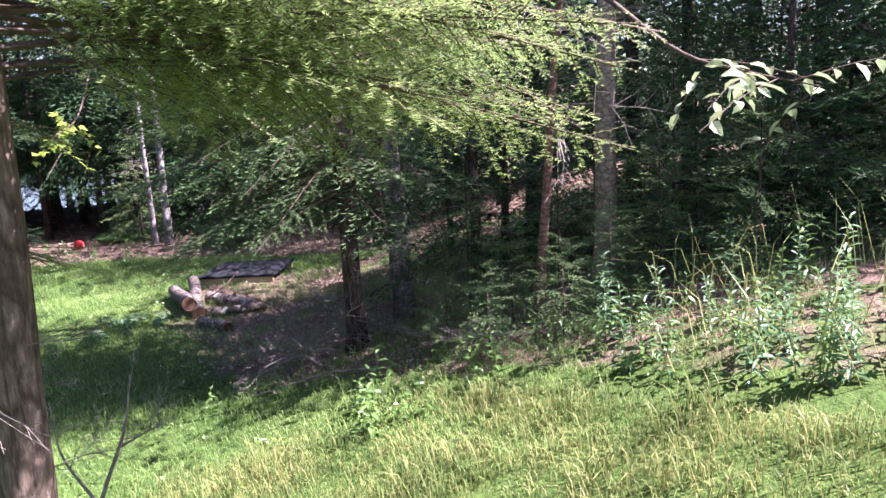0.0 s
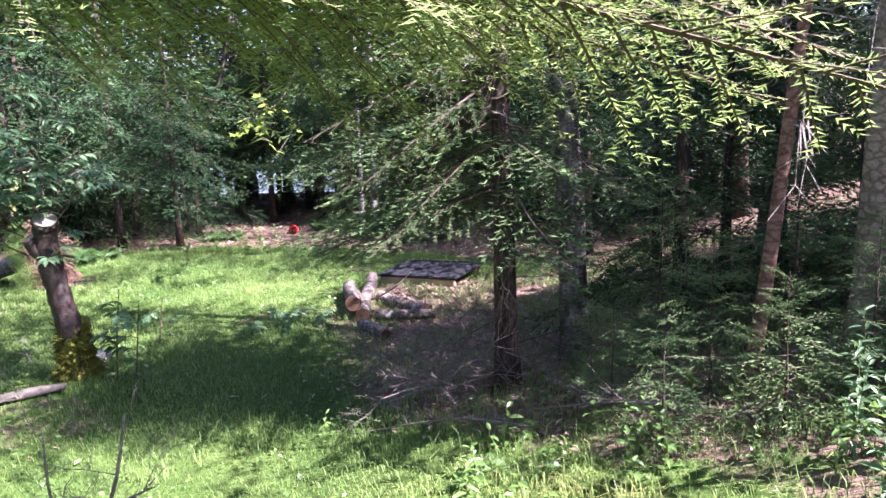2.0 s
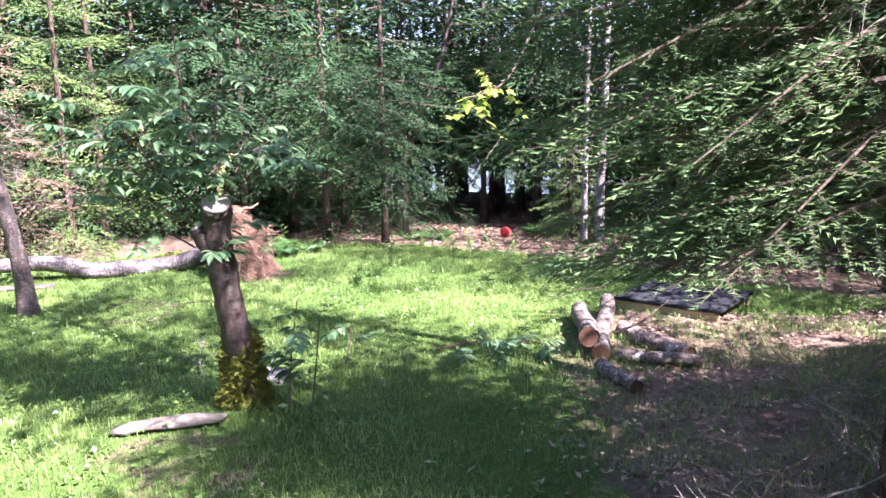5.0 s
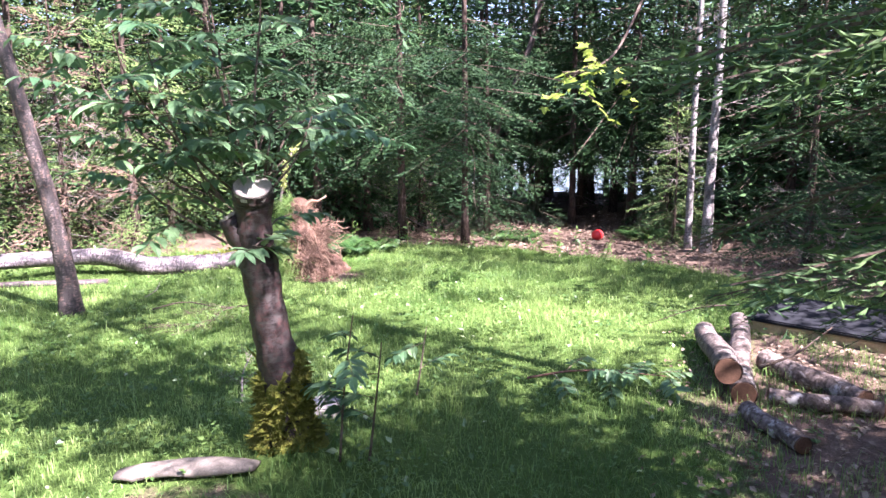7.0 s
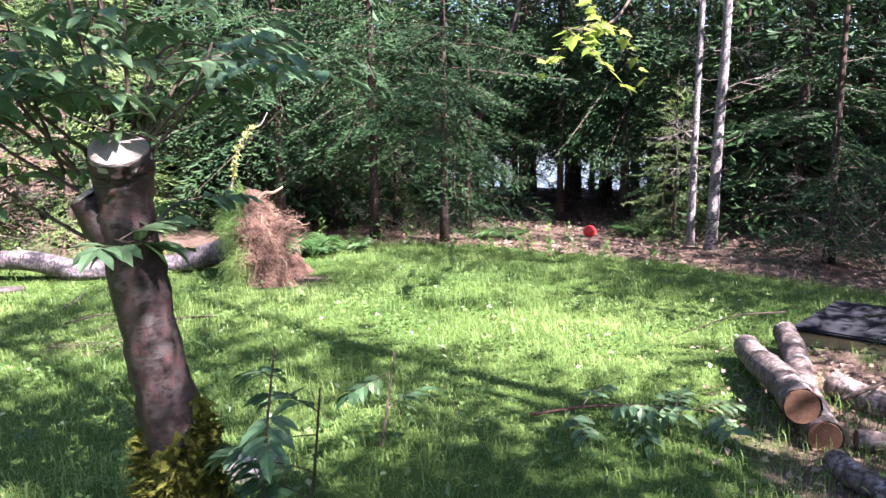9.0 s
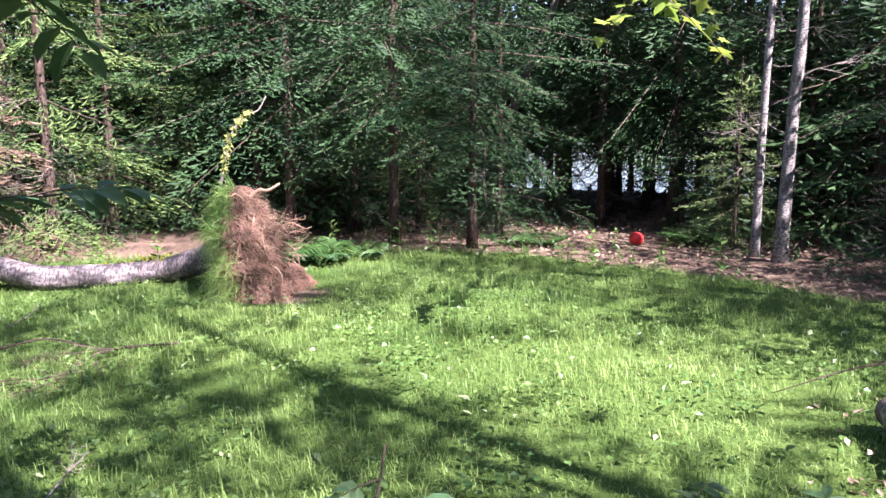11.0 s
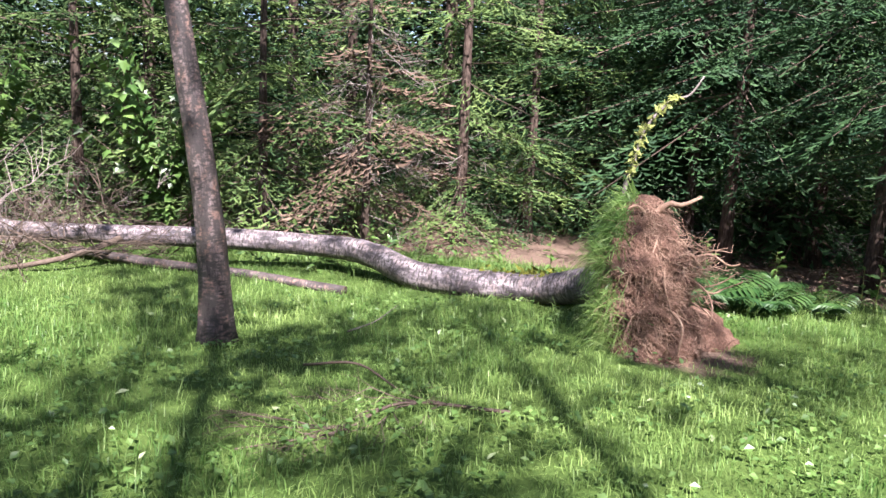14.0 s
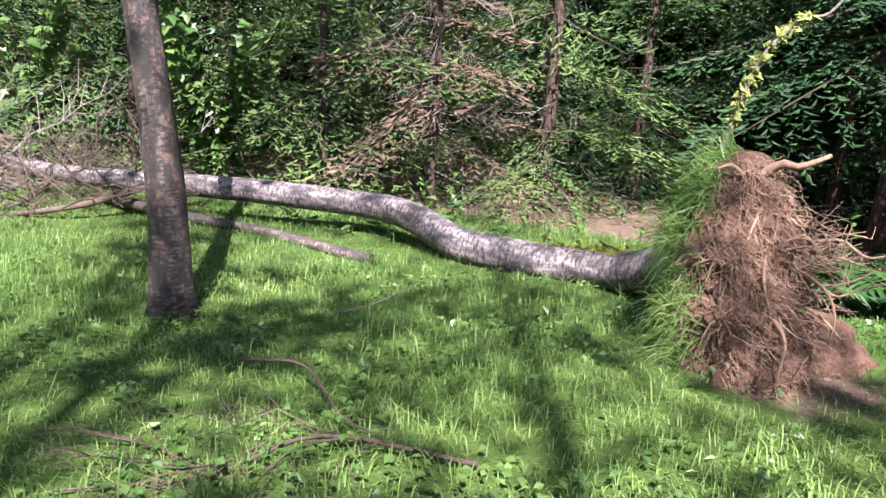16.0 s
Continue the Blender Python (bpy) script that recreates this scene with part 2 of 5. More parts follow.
# ---- geometry helpers ----
class Geo:
    """Triangles gathered from many pieces, with a material slot each."""

    def __init__(self):
        self.v, self.t, self.m, self.n = [], [], [], 0

    def add(self, v, t, m=0):
        if len(t) == 0:
            return self
        v, t = np.asarray(v, float), np.asarray(t, np.int64)
        self.v.append(v)
        self.t.append(t + self.n)
        self.m.append(np.full(len(t), m, np.int32) if np.isscalar(m) else np.asarray(m, np.int32))
        self.n += len(v)
        return self

    def arrays(self):
        return np.concatenate(self.v), np.concatenate(self.t), np.concatenate(self.m)

    def mesh(self, name, mats, smooth=False):
        v, t, m = self.arrays()
        me = bpy.data.meshes.new(name)
        me.vertices.add(len(v))
        me.vertices.foreach_set("co", v.astype(np.float32).ravel())
        me.loops.add(len(t) * 3)
        me.loops.foreach_set("vertex_index", t.astype(np.int32).ravel())
        me.polygons.add(len(t))
        me.polygons.foreach_set("loop_start", np.arange(0, len(t) * 3, 3, dtype=np.int32))
        me.polygons.foreach_set("material_index", m)
        me.polygons.foreach_set("use_smooth", np.full(len(t), smooth))
        for x in mats:
            me.materials.append(x)
        me.update(calc_edges=True)
        me.validate()
        return me


def part(name, geo, mats, parent=None, label="", smooth=False):
    ob = new(name, geo.mesh(name, mats if isinstance(mats, (list, tuple)) else [mats], smooth))
    if parent is not None:
        ob.parent = parent
    if label:
        tagged(ob, label)
    return ob


def grain(ob, pts, sides, r):
    """Coordinates that run round and along a limb, for its bark."""
    p = np.asarray(pts)
    run = np.concatenate([[0], np.cumsum(np.linalg.norm(np.diff(p, axis=0), axis=1))])
    a = np.arange(sides) * 2 * math.pi / sides
    v = np.stack([np.tile(np.cos(a) * r, len(p)), np.tile(np.sin(a) * r, len(p)), np.repeat(run, sides)], 1)
    v = np.vstack([v, [0, 0, 0], [0, 0, run[-1]]])[:len(ob.data.vertices)]
    at = ob.data.attributes.new("grain", "FLOAT_VECTOR", "POINT")
    at.data.foreach_set("vector", v.astype(np.float32).ravel())
    return ob


def thing(name, label, category, at=(0, 0, 0), group="", kind=""):
    ob = new(name)
    ob.empty_display_size = 0.1
    ob.location = at
    return tagged(ob, label, category, group, kind)


def smooth_path(pts, n):
    """n points of a soft curve through pts."""
    p = np.asarray(pts, float)
    p = np.vstack([2 * p[0] - p[1], p, 2 * p[-1] - p[-2]])
    u = np.linspace(0, len(p) - 3 - 1e-9, n)
    i, f = u.astype(int), (u % 1)[:, None]
    a, b, c, d = p[i], p[i + 1], p[i + 2], p[i + 3]
    return 0.5 * (2 * b + (c - a) * f + (2 * a - 5 * b + 4 * c - d) * f ** 2 + (3 * b - a - 3 * c + d) * f ** 3)


def tube(pts, radii, sides=6, caps=True, rough=0.0, rng=None, flare=None):
    p = np.asarray(pts, float)
    r = np.broadcast_to(np.asarray(radii, float), (len(p),))
    tan = np.gradient(p, axis=0)
    tan /= np.linalg.norm(tan, axis=1)[:, None] + 1e-12
    ref = np.array([0, 0, 1.0]) if abs(tan[len(p) // 2][2]) < 0.8 else np.array([0, 1.0, 0])
    n1 = np.cross(tan, ref)
    n1 /= np.linalg.norm(n1, axis=1)[:, None] + 1e-12
    n2 = np.cross(tan, n1)
    ang = np.arange(sides) * 2 * math.pi / sides
    rr = np.repeat(r[:, None], sides, 1)
    if rough and rng is not None:
        rr = rr * (1 + rough * rng.normal(size=rr.shape))
    if flare is not None:
        rr = rr * flare
    v = p[:, None] + rr[..., None] * (n1[:, None] * np.cos(ang)[None, :, None] + n2[:, None] * np.sin(ang)[None, :, None])
    k, s = len(p), sides
    i = np.arange(k - 1)[:, None] * s
    j = np.arange(s)[None]
    a, b = i + j, i + (j + 1) % s
    t = np.concatenate([np.stack([a, b + s, b], -1).reshape(-1, 3), np.stack([a, a + s, b + s], -1).reshape(-1, 3)])
    v = v.reshape(-1, 3)
    if caps:
        v = np.vstack([v, p[0], p[-1]])
        e = (k - 1) * s
        q = np.arange(s)
        t = np.vstack([t, np.stack([np.full(s, k * s), q, (q + 1) % s], -1), np.stack([np.full(s, k * s + 1), e + (q + 1) % s, e + q], -1)])
    return v, t


def rot(rx=0, ry=0, rz=0):
    return np.array(Euler([radians(a) for a in (rx, ry, rz)]).to_matrix())


def needles(p0, d, length, up, spacing, nl, nw, rng):
    """Needles to both sides of a straight shoot."""
    n = max(2, int(length / spacing))
    s = (np.arange(n) + rng.random(n) * 0.8) / n
    base = p0 + d * (s * length)[:, None]
    side = np.cross(up, d)
    side /= np.linalg.norm(side) + 1e-9
    v, k = [], len(base)
    for sg in (-1, 1):
        fwd = 0.55 + 0.35 * rng.random(k)
        lift = rng.normal(0.08, 0.22, k)
        w = d * fwd[:, None] + side * (sg * (1.1 - fwd * 0.4))[:, None] + up * lift[:, None]
        w /= np.linalg.norm(w, axis=1)[:, None]
        ln = nl * (0.7 + 0.5 * rng.random(k)) * (1 - 0.35 * s)
        v.append(np.stack([base - d * nw * 0.5, base + d * nw * 0.5, base + w * ln[:, None]], 1).reshape(-1, 3))
    v = np.concatenate(v)
    return v, np.arange(len(v)).reshape(-1, 3)


def spray(rng, L, spacing, nl, nw, droop=0.15, gap=0.07):
    """A flat conifer bough along +x: stem, side shoots and their needles. Slots: 0 wood, 1 needles."""
    g = Geo()
    n = 7
    s = np.linspace(0, 1, n)
    stem = np.stack([s * L, 0.03 * L * np.sin(s * 4 + rng.random() * 6), L * (-droop * s ** 1.6 + 0.1 * droop * s ** 4)], 1)
    g.add(*tube(stem, 0.006 * L * (1 - 0.85 * s) + 0.0012, 3, False), 0)
    m = max(6, int(L / gap))
    up = np.array([0, 0, 1.0])
    for i in range(m):
        f = 0.1 + 0.88 * (i + rng.random() * 0.6) / m
        at = np.array([np.interp(f, s, stem[:, k]) for k in range(3)])
        sg = 1 if i % 2 else -1
        ln = (0.40 * L * (1 - f) ** 0.8 * min(1, 0.35 + f * 2.2) + 0.06) * (0.7 + 0.5 * rng.random())
        a = radians(48 + 14 * rng.random()) * sg
        d = np.array([math.cos(a), math.sin(a), rng.normal(-0.3, 0.26)])
        d /= np.linalg.norm(d)
        end = at + d * ln
        g.add(*tube(np.array([at, end]), [0.0035, 0.001], 3, False), 0)
        g.add(*needles(at, d, ln, up, spacing, nl, nw, rng), 1)
        if ln > 0.16:
            for q in range(int(ln / 0.085)):
                ff = 0.25 + 0.7 * (q + rng.random()) / max(1, int(ln / 0.085))
                a2 = a + radians(45) * (1 if q % 2 else -1)
                d2 = np.array([math.cos(a2), math.sin(a2), rng.normal(-0.3, 0.3)])
                d2 /= np.linalg.norm(d2)
                l2 = ln * (1 - ff) * 0.5 + 0.04
                g.add(*needles(at + d * ln * ff, d2, l2, up, spacing, nl, nw, rng), 1)
    g.add(*needles(stem[-2], (stem[-1] - stem[-2]) / np.linalg.norm(stem[-1] - stem[-2]), L / 6 + 0.05, up, spacing, nl, nw, rng), 1)
    return g.arrays()


def fan(rng, L, gap, tip, wide, droop=0.2, step=0.05):
    """A flat layered conifer bough along +x made of short pointed shoots. Slots: 0 wood, 1 needles."""
    g = Geo()
    s = np.linspace(0, 1, 6)
    stem = np.stack([s * L, 0.04 * L * np.sin(s * 4 + rng.random() * 6), L * (-droop * s ** 1.6 + 0.3 * droop * s ** 4)], 1)
    g.add(*tube(stem, 0.005 * L * (1 - 0.85 * s) + 0.001, 3, False), 0)
    base, way, size = [], [], []
    m = max(7, int(L / gap))
    for i in range(m):
        f = 0.08 + 0.9 * (i + rng.random() * 0.6) / m
        at = np.array([np.interp(f, s, stem[:, k]) for k in range(3)])
        ln = (0.46 * L * (1 - f) ** 0.75 * min(1, 0.3 + f * 2.4) + 0.06) * (0.65 + 0.55 * rng.random())
        a = radians(44 + 16 * rng.random()) * (1 if i % 2 else -1)
        d = np.array([math.cos(a), math.sin(a), rng.normal(-0.16, 0.12)])
        sub = max(1, int(ln / step))
        for q in range(sub):
            ff = (q + rng.random()) / sub
            a2 = a + radians(rng.uniform(32, 58)) * (1 if q % 2 else -1)
            base.append(at + d * ln * ff + [0, 0, -0.25 * ln * ff * ff])
            way.append((math.cos(a2), math.sin(a2), rng.normal(-0.14, 0.3)))
            size.append(tip * rng.uniform(0.7, 1.3) * (1.15 - 0.45 * ff))
        base.append(at + d * ln * 0.85 + [0, 0, -0.2 * ln])
        way.append(d)
        size.append(tip * rng.uniform(1.0, 1.5))
    base, way, size = np.array(base), np.array(way), np.array(size)[:, None]
    way /= np.linalg.norm(way, axis=1)[:, None]
    side = np.cross([0, 0, 1.0], way)
    side /= np.linalg.norm(side, axis=1)[:, None]
    side[:, 2] += rng.normal(0, 0.35, len(side))
    w = side * wide * rng.uniform(0.7, 1.2, (len(side), 1))
    mid = base + way * size * 0.42
    sag = np.array([0, 0, -0.12]) * size
    v = np.stack([base, mid + w * 0.5 + sag, base + way * size, mid - w * 0.5 + sag], 1).reshape(-1, 3)
    k = np.arange(len(base))[:, None] * 4
    g.add(v, np.concatenate([k + [0, 2, 1], k + [0, 3, 2]]), 1)
    return g.arrays()


def bare_twig(rng, L, r=0.006, forks=7):
    """A leafless branch along +x."""
    g = Geo()
    s = np.linspace(0, 1, 6)
    stem = np.stack([s * L, 0.06 * L * np.cumsum(rng.normal(0, 0.5, 6)), -0.12 * L * s ** 2 + 0.03 * L * rng.normal(0, 1, 6)], 1)
    stem[0] = 0
    g.add(*tube(stem, r * (1 - 0.8 * s), 4, False), 0)
    for i in range(forks):
        f = 0.2 + 0.75 * rng.random()
        at = np.array([np.interp(f, s, stem[:, k]) for k in range(3)])
        a = radians(rng.uniform(30, 75)) * rng.choice([-1, 1])
        ln = L * (1 - f) * rng.uniform(0.4, 0.9) + 0.05
        d = np.array([math.cos(a), math.sin(a), rng.normal(0, 0.35)])
        mid = at + d * ln * 0.5 + rng.normal(0, 0.05 * ln, 3)
        g.add(*tube([at, mid, at + d * ln], [r * 0.5, r * 0.35, r * 0.12], 3, False), 0)
        if ln > 0.2:
            d3 = np.array([math.cos(a * 0.4), math.sin(a * 0.4), rng.normal(0, 0.4)])
            g.add(*tube([mid, mid + d3 * ln * 0.4], [r * 0.3, r * 0.1], 3, False), 0)
    return g.arrays()


def spin(m3, at, sc=1.0):
    return Matrix.Translation([float(q) for q in at]) @ Matrix(m3.tolist()).to_4x4() @ Matrix.Scale(float(sc), 4)


def placed(arr, m3, at, scale=1.0):
    return (arr[0] * scale) @ m3.T + np.asarray(at), arr[1], arr[2]


R0 = np.random.default_rng(7)
LENGTHS = (0.45, 0.9, 1.5, 2.2)
# 0: single needles, for boughs within reach; 1 to 4: fans of shoots for middle, far, high and near boughs
SHOOTS = {1: (0.058, 0.08, 0.018), 2: (0.075, 0.1, 0.023), 3: (0.17, 0.21, 0.068), 4: (0.04, 0.05, 0.009)}
BOUGHS = {(0, i): [spray(R0, L, 0.016, 0.028, 0.007, 0.16 + 0.11 * q, 0.042) for q in range(3)] for i, L in enumerate(LENGTHS)}
for k, (gap, tip, wide) in SHOOTS.items():
    for i, L in enumerate(LENGTHS):
        BOUGHS[k, i] = [fan(R0, L, gap, tip, wide, 0.14 + 0.1 * q, tip * (0.8 if k == 3 else 0.45)) for q in range(3)]
TWIGS = [bare_twig(R0, 1.0, 0.007, 9) for _ in range(5)]
TWIG_MESH = {}


def twig(parent, k, m3, at, sc, mat=None, name="dead_branch"):
    """One leafless branch as an object of its own."""
    mat = mat or DEADWOOD
    if (k, mat.name) not in TWIG_MESH:
        TWIG_MESH[k, mat.name] = Geo().add(*TWIGS[k]).mesh(name, [mat])
    ob = new(name, TWIG_MESH[k, mat.name])
    ob.parent = parent
    ob.matrix_basis = spin(m3, at, sc)
    return ob


def bough(g, rng, at, az, elev, L, lod, roll=0.0):
    i = int(np.argmin([abs(math.log(L / q)) for q in LENGTHS]))
    g.add(*placed(BOUGHS[lod, i][rng.integers(3)], rot(roll, -elev, az), at, L / LENGTHS[i]))


def gz(x, y):
    """Height of the ground: a lawn that falls a little away, and a bank that rises on the east."""
    x, y = np.asarray(x, float), np.asarray(y, float)
    s = x + 2 - 0.1 * (np.clip(y, -6, 30) - 4)
    h = 0.3 * np.logaddexp(0, 4 * s) / 4
    h = np.where(h < 0.9, h, 0.9 + 0.5 * np.tanh((h - 0.9) / 0.5))
    k = np.clip((y - 9) / 7, 0, 1)
    far = np.clip((y - 24) / 10, 0, 1)
    return (-0.62 + 0.018 * np.clip(x + 3, -12, 0) + h - 0.3 * k * k * (3 - 2 * k) - 3.2 * far * far * (3 - 2 * far) * np.clip((8 - x) / 8, 0, 1)
            + 0.12 * np.exp(-((x + 4.33) ** 2 + (y - 5.95) ** 2) / 0.35) + 0.025 * np.sin(x * 1.7 + 0.6 * y) * np.sin(y * 1.3 + 1) + 0.012 * np.sin(x * 5.1) * np.sin(y * 4.3))


def litter(x, y):
    """1 where needles and leaves cover the soil, 0 on turf."""
    x, y = np.asarray(x, float), np.asarray(y, float)
    edge = np.interp(y, [3.7, 4.3, 5.2, 6.2, 7.2, 8.2, 9.6, 10.4, 11.2, 12.2], [2.4, 0.3, -0.9, -2.0, -2.5, -3.1, -3.3, -1.6, -0.5, -3.0])
    a = np.clip((x - edge) / 1.1 + 0.5, 0, 1) * (y > 3.7)
    bank = np.clip((y - 4.35 + 1.2 * np.clip(x, 0, 3)) / 0.4, 0, 1) * np.clip((x + 0.3) / 0.4, 0, 1)
    north = np.clip((y - np.interp(x, [-14, -10, -8, -5, -2], [10.5, 11.6, 13.4, 12.9, 12.3])) / 0.8 + 0.5, 0, 1)
    west = np.clip((np.interp(y, [-5, 4, 8, 10, 12], [-9, -12.3, -11.9, -10.7, -9.8]) - x) / 0.6 + 0.5, 0, 1)
    pit = np.clip(1.2 - np.hypot((x + 8.1) / 0.7, (y - 9.5) / 0.6), 0, 1)
    foot = np.clip(1.1 - np.hypot((x + 4.1) / 0.7, (y - 5.2) / 0.6), 0, 0.42)
    east = np.clip((x - 3.0) / 1.0, 0, 1)
    return np.maximum.reduce([a, bank * 0.5, north, west, pit, foot, east])


# ---- ground ----
def axis(lo, hi, step, reach):
    inner = np.arange(lo, hi + step / 2, step)
    out = step * 1.35 ** np.arange(1, 60)
    out = np.cumsum(out)
    out = out[out < reach]
    return np.concatenate([lo - out[::-1], inner, hi + out])


def make_ground():
    xs, ys = axis(-14, 4, 0.12, 2500), axis(-3, 17, 0.12, 2500)
    X, Y = np.meshgrid(xs, ys, indexing="ij")
    Z = gz(X, Y)
    v = np.stack([X, Y, Z], -1).reshape(-1, 3)
    n, m = len(xs), len(ys)
    i, j = np.meshgrid(np.arange(n - 1), np.arange(m - 1), indexing="ij")
    a = (i * m + j).ravel()
    t = np.concatenate([np.stack([a, a + m, a + m + 1], -1), np.stack([a, a + m + 1, a + 1], -1)])
    ob = new("ground", Geo().add(v, t).mesh("ground", [GROUND], True))
    at = ob.data.attributes.new("litter", "FLOAT", "POINT")
    at.data.foreach_set("value", litter(X, Y).ravel().astype(np.float32))
    return tagged(ob, "uneven lawn and brown needle-strewn forest floor", "ground", kind="structure")


make_ground()
lake = Geo()
lake.add([(-400, 33, -3.3), (400, 33, -3.3), (400, 900, -3.3), (-400, 900, -3.3)], [(0, 1, 2), (0, 2, 3)])
tagged(part("water", lake, WATER), "bright still water behind the far trees", "water", kind="structure")


# ---- trees ----
def trunk_geo(rng, pts, r0, r1, sides=10, n=14, flare=0.5):
    p = smooth_path(pts, n)
    s = np.linspace(0, 1, n)
    z = p[:, 2] - p[0][2]
    r = r0 + (r1 - r0) * s + r0 * flare * np.exp(-np.abs(z) / 0.16)
    return Geo().add(*tube(p, r, sides, True, 0.035, rng))


def conifer(rng, h, r, low, reach, lod, lean=(0, 0), step=0.3, dead=10, dead_to=2.2, high=4.2, name="spruce", bark_m=None, green=None, label="", group="forest trees", bare=0.0):
    """A spruce with its crown from the height low upward; reach is the length of its lowest living boughs."""
    tree = thing(name, label or "tall dark green spruce with bare lower trunk", "tree", group=group)
    top = np.array([lean[0] * h, lean[1] * h, h])
    path = [(0, 0, -0.15), tuple(top * 0.3 + rng.normal(0, 0.02, 3) * [1, 1, 0]), tuple(top * 0.65), tuple(top)]
    p = smooth_path(path, 14)
    part("trunk", trunk_geo(rng, path, r, r * 0.12), bark_m or BARK, tree, smooth=True)
    on = lambda z: np.array([np.interp(z, p[:, 2], p[:, 0]), np.interp(z, p[:, 2], p[:, 1]), z])
    g, z, az = Geo(), low, rng.uniform(0, 360)
    while z < h * 0.97:
        f = (z - low) / max(0.1, h - low)
        for q in range(5 if z < high else 4):
            if rng.random() < bare:
                continue
            az += 137.5 + rng.normal(0, 12)
            L = reach * (1 - f) ** 0.75 * rng.uniform(0.7, 1.15) + 0.12
            elev = -14 + 50 * f + rng.normal(0, 7)
            bough(g, rng, on(z + rng.uniform(-0.1, 0.1)), az, elev, L, lod if z < high else 3, rng.normal(0, 24))
        z += step * (1 if z < high else 1.5) * rng.uniform(0.8, 1.2)
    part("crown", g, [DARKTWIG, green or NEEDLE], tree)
    if dead:
        for q in range(dead):
            zz = rng.uniform(0.35, dead_to)
            twig(tree, rng.integers(5), rot(rng.uniform(0, 360), rng.uniform(-10, 35), rng.uniform(0, 360)), on(zz), rng.uniform(0.35, 1.0))
    return tree


def set_at(tree, x, y, turn=0, sc=1.0):
    tree.matrix_basis = Matrix.Translation((x, y, float(gz(x, y)))) @ pose(0, 0, 0, 0, 0, turn) @ Matrix.Scale(sc, 4)
    return tree


def again(tree, x, y, turn, sc=1.0):
    c = copy_thing(tree, Matrix.Identity(4))
    return set_at(c, x, y, turn, sc)


RT = np.random.default_rng(21)

# the spruce whose boughs hang over the start of the path
near = thing("spruce", "spruce with rough brown trunk and low overhanging boughs", "tree", (-1.48, 2.25, float(gz(-1.48, 2.25))), "trees by the lawn")
part("trunk", trunk_geo(RT, [(0, 0, -0.15), (0.08, 0.01, 1.0), (0.15, 0.02, 2.0), (0.2, 0.02, 4), (0.2, 0, 9)], 0.105, 0.02), BARK_BROWN, near, smooth=True)
g = Geo()
for z, az, el, L in ((2.55, 5, 9, 1.5), (2.45, 36, 9, 1.9), (2.25, 34, 7, 1.9), (2.2, 42, 9, 1.7), (2.35, 22, 8, 1.9), (2.4, 12, 8, 2.0), (2.4, 14, -2, 2.2), (2.35, 22, -2, 2.1), (2.45, 29, -3, 2.2), (2.5, 28, 8, 2.0), (2.55, 14, 6, 2.1), (2.6, 46, 10, 1.8), (2.4, 40, 5, 2.2), (2.5, 24, 5, 2.3), (2.65, -8, 12, 1.7),
                     (2.65, 8, 8, 2.0), (2.75, 2, 8, 2.0), (2.6, 35, 5, 2.3), (2.6, 50, 5, 2.2), (2.7, 18, 5, 2.4), (1.7, 112, 0, 0.9), (2.1, 98, 4, 0.9), (2.0, 170, 0, 1.5), (2.3, 220, 0, 1.5), (2.2, 270, 5, 1.2), (2.5, 320, 14, 1.4), (2.5, 62, 8, 1.7), (2.3, 30, 7, 2.4), (2.5, 17, 8, 2.5)):
    bough(g, RT, (0.15, 0.02, z), az, el, L - 0.15, 0, RT.normal(0, 24))
for q in range(16):
    z = 3.4 + 6 * RT.random()
    bough(g, RT, (0.2, 0, z), RT.uniform(90, 270), RT.uniform(-5, 25), 1.9 * (1 - (z - 2.8) / 7) + 0.2, 1)
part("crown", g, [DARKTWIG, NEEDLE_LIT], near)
for q in range(12):
    twig(near, q % 5, rot(RT.uniform(0, 360), RT.uniform(-10, 20), RT.uniform(-60, 120)), (0, 0, RT.uniform(0.25, 1.5)), RT.uniform(0.2, 0.45))

# the spruce beside the path with boughs that hang over the log pile
fir = thing("spruce", "dark spruce with drooping boughs over leaf litter", "tree", (-0.74, 5.8, float(gz(-0.74, 5.8))), "trees by the lawn")
part("trunk", trunk_geo(RT, [(0, 0, -0.15), (0.0, 0.0, 1.2), (-0.02, 0.04, 4), (0.05, 0, 11)], 0.085, 0.02), BARK, fir, smooth=True)
g = Geo()
for q in range(36):
    z = 1.12 + 2.0 * (q / 36) + RT.normal(0, 0.06)
    az = RT.uniform(115, 240) if q % 5 else RT.uniform(-60, 90)
    bough(g, RT, (0, 0.01, z), az, RT.normal(-8, 6), RT.uniform(1.0, 1.9) if 120 < az < 215 else RT.uniform(0.8, 1.4), 0, RT.normal(0, 9))
for q in range(6):
    z = 3 + 1.8 * RT.random()
    bough(g, RT, (0, 0, z), RT.uniform(0, 360), RT.normal(-4, 8), RT.uniform(1.4, 2.2), 1, RT.normal(0, 9))
for q in range(8):
    z = 4.8 + 6 * RT.random()
    bough(g, RT, (0.02, 0, z), RT.uniform(0, 360), RT.uniform(-5, 25), 2.1 * (1 - (z - 4.8) / 6.4) + 0.2, 3)
for q in range(66):
    bough(g, RT, (0, 0.01, RT.uniform(1.2, 3.3)), RT.uniform(100, 222), RT.normal(-2, 7), RT.uniform(0.8, 1.7), 4, RT.normal(0, 16))
for q in range(16):
    bough(g, RT, (0, 0.01, RT.uniform(2.3, 3.3)), RT.uniform(195, 262), RT.normal(0, 6), RT.uniform(1.0, 1.6), 4, RT.normal(0, 16))
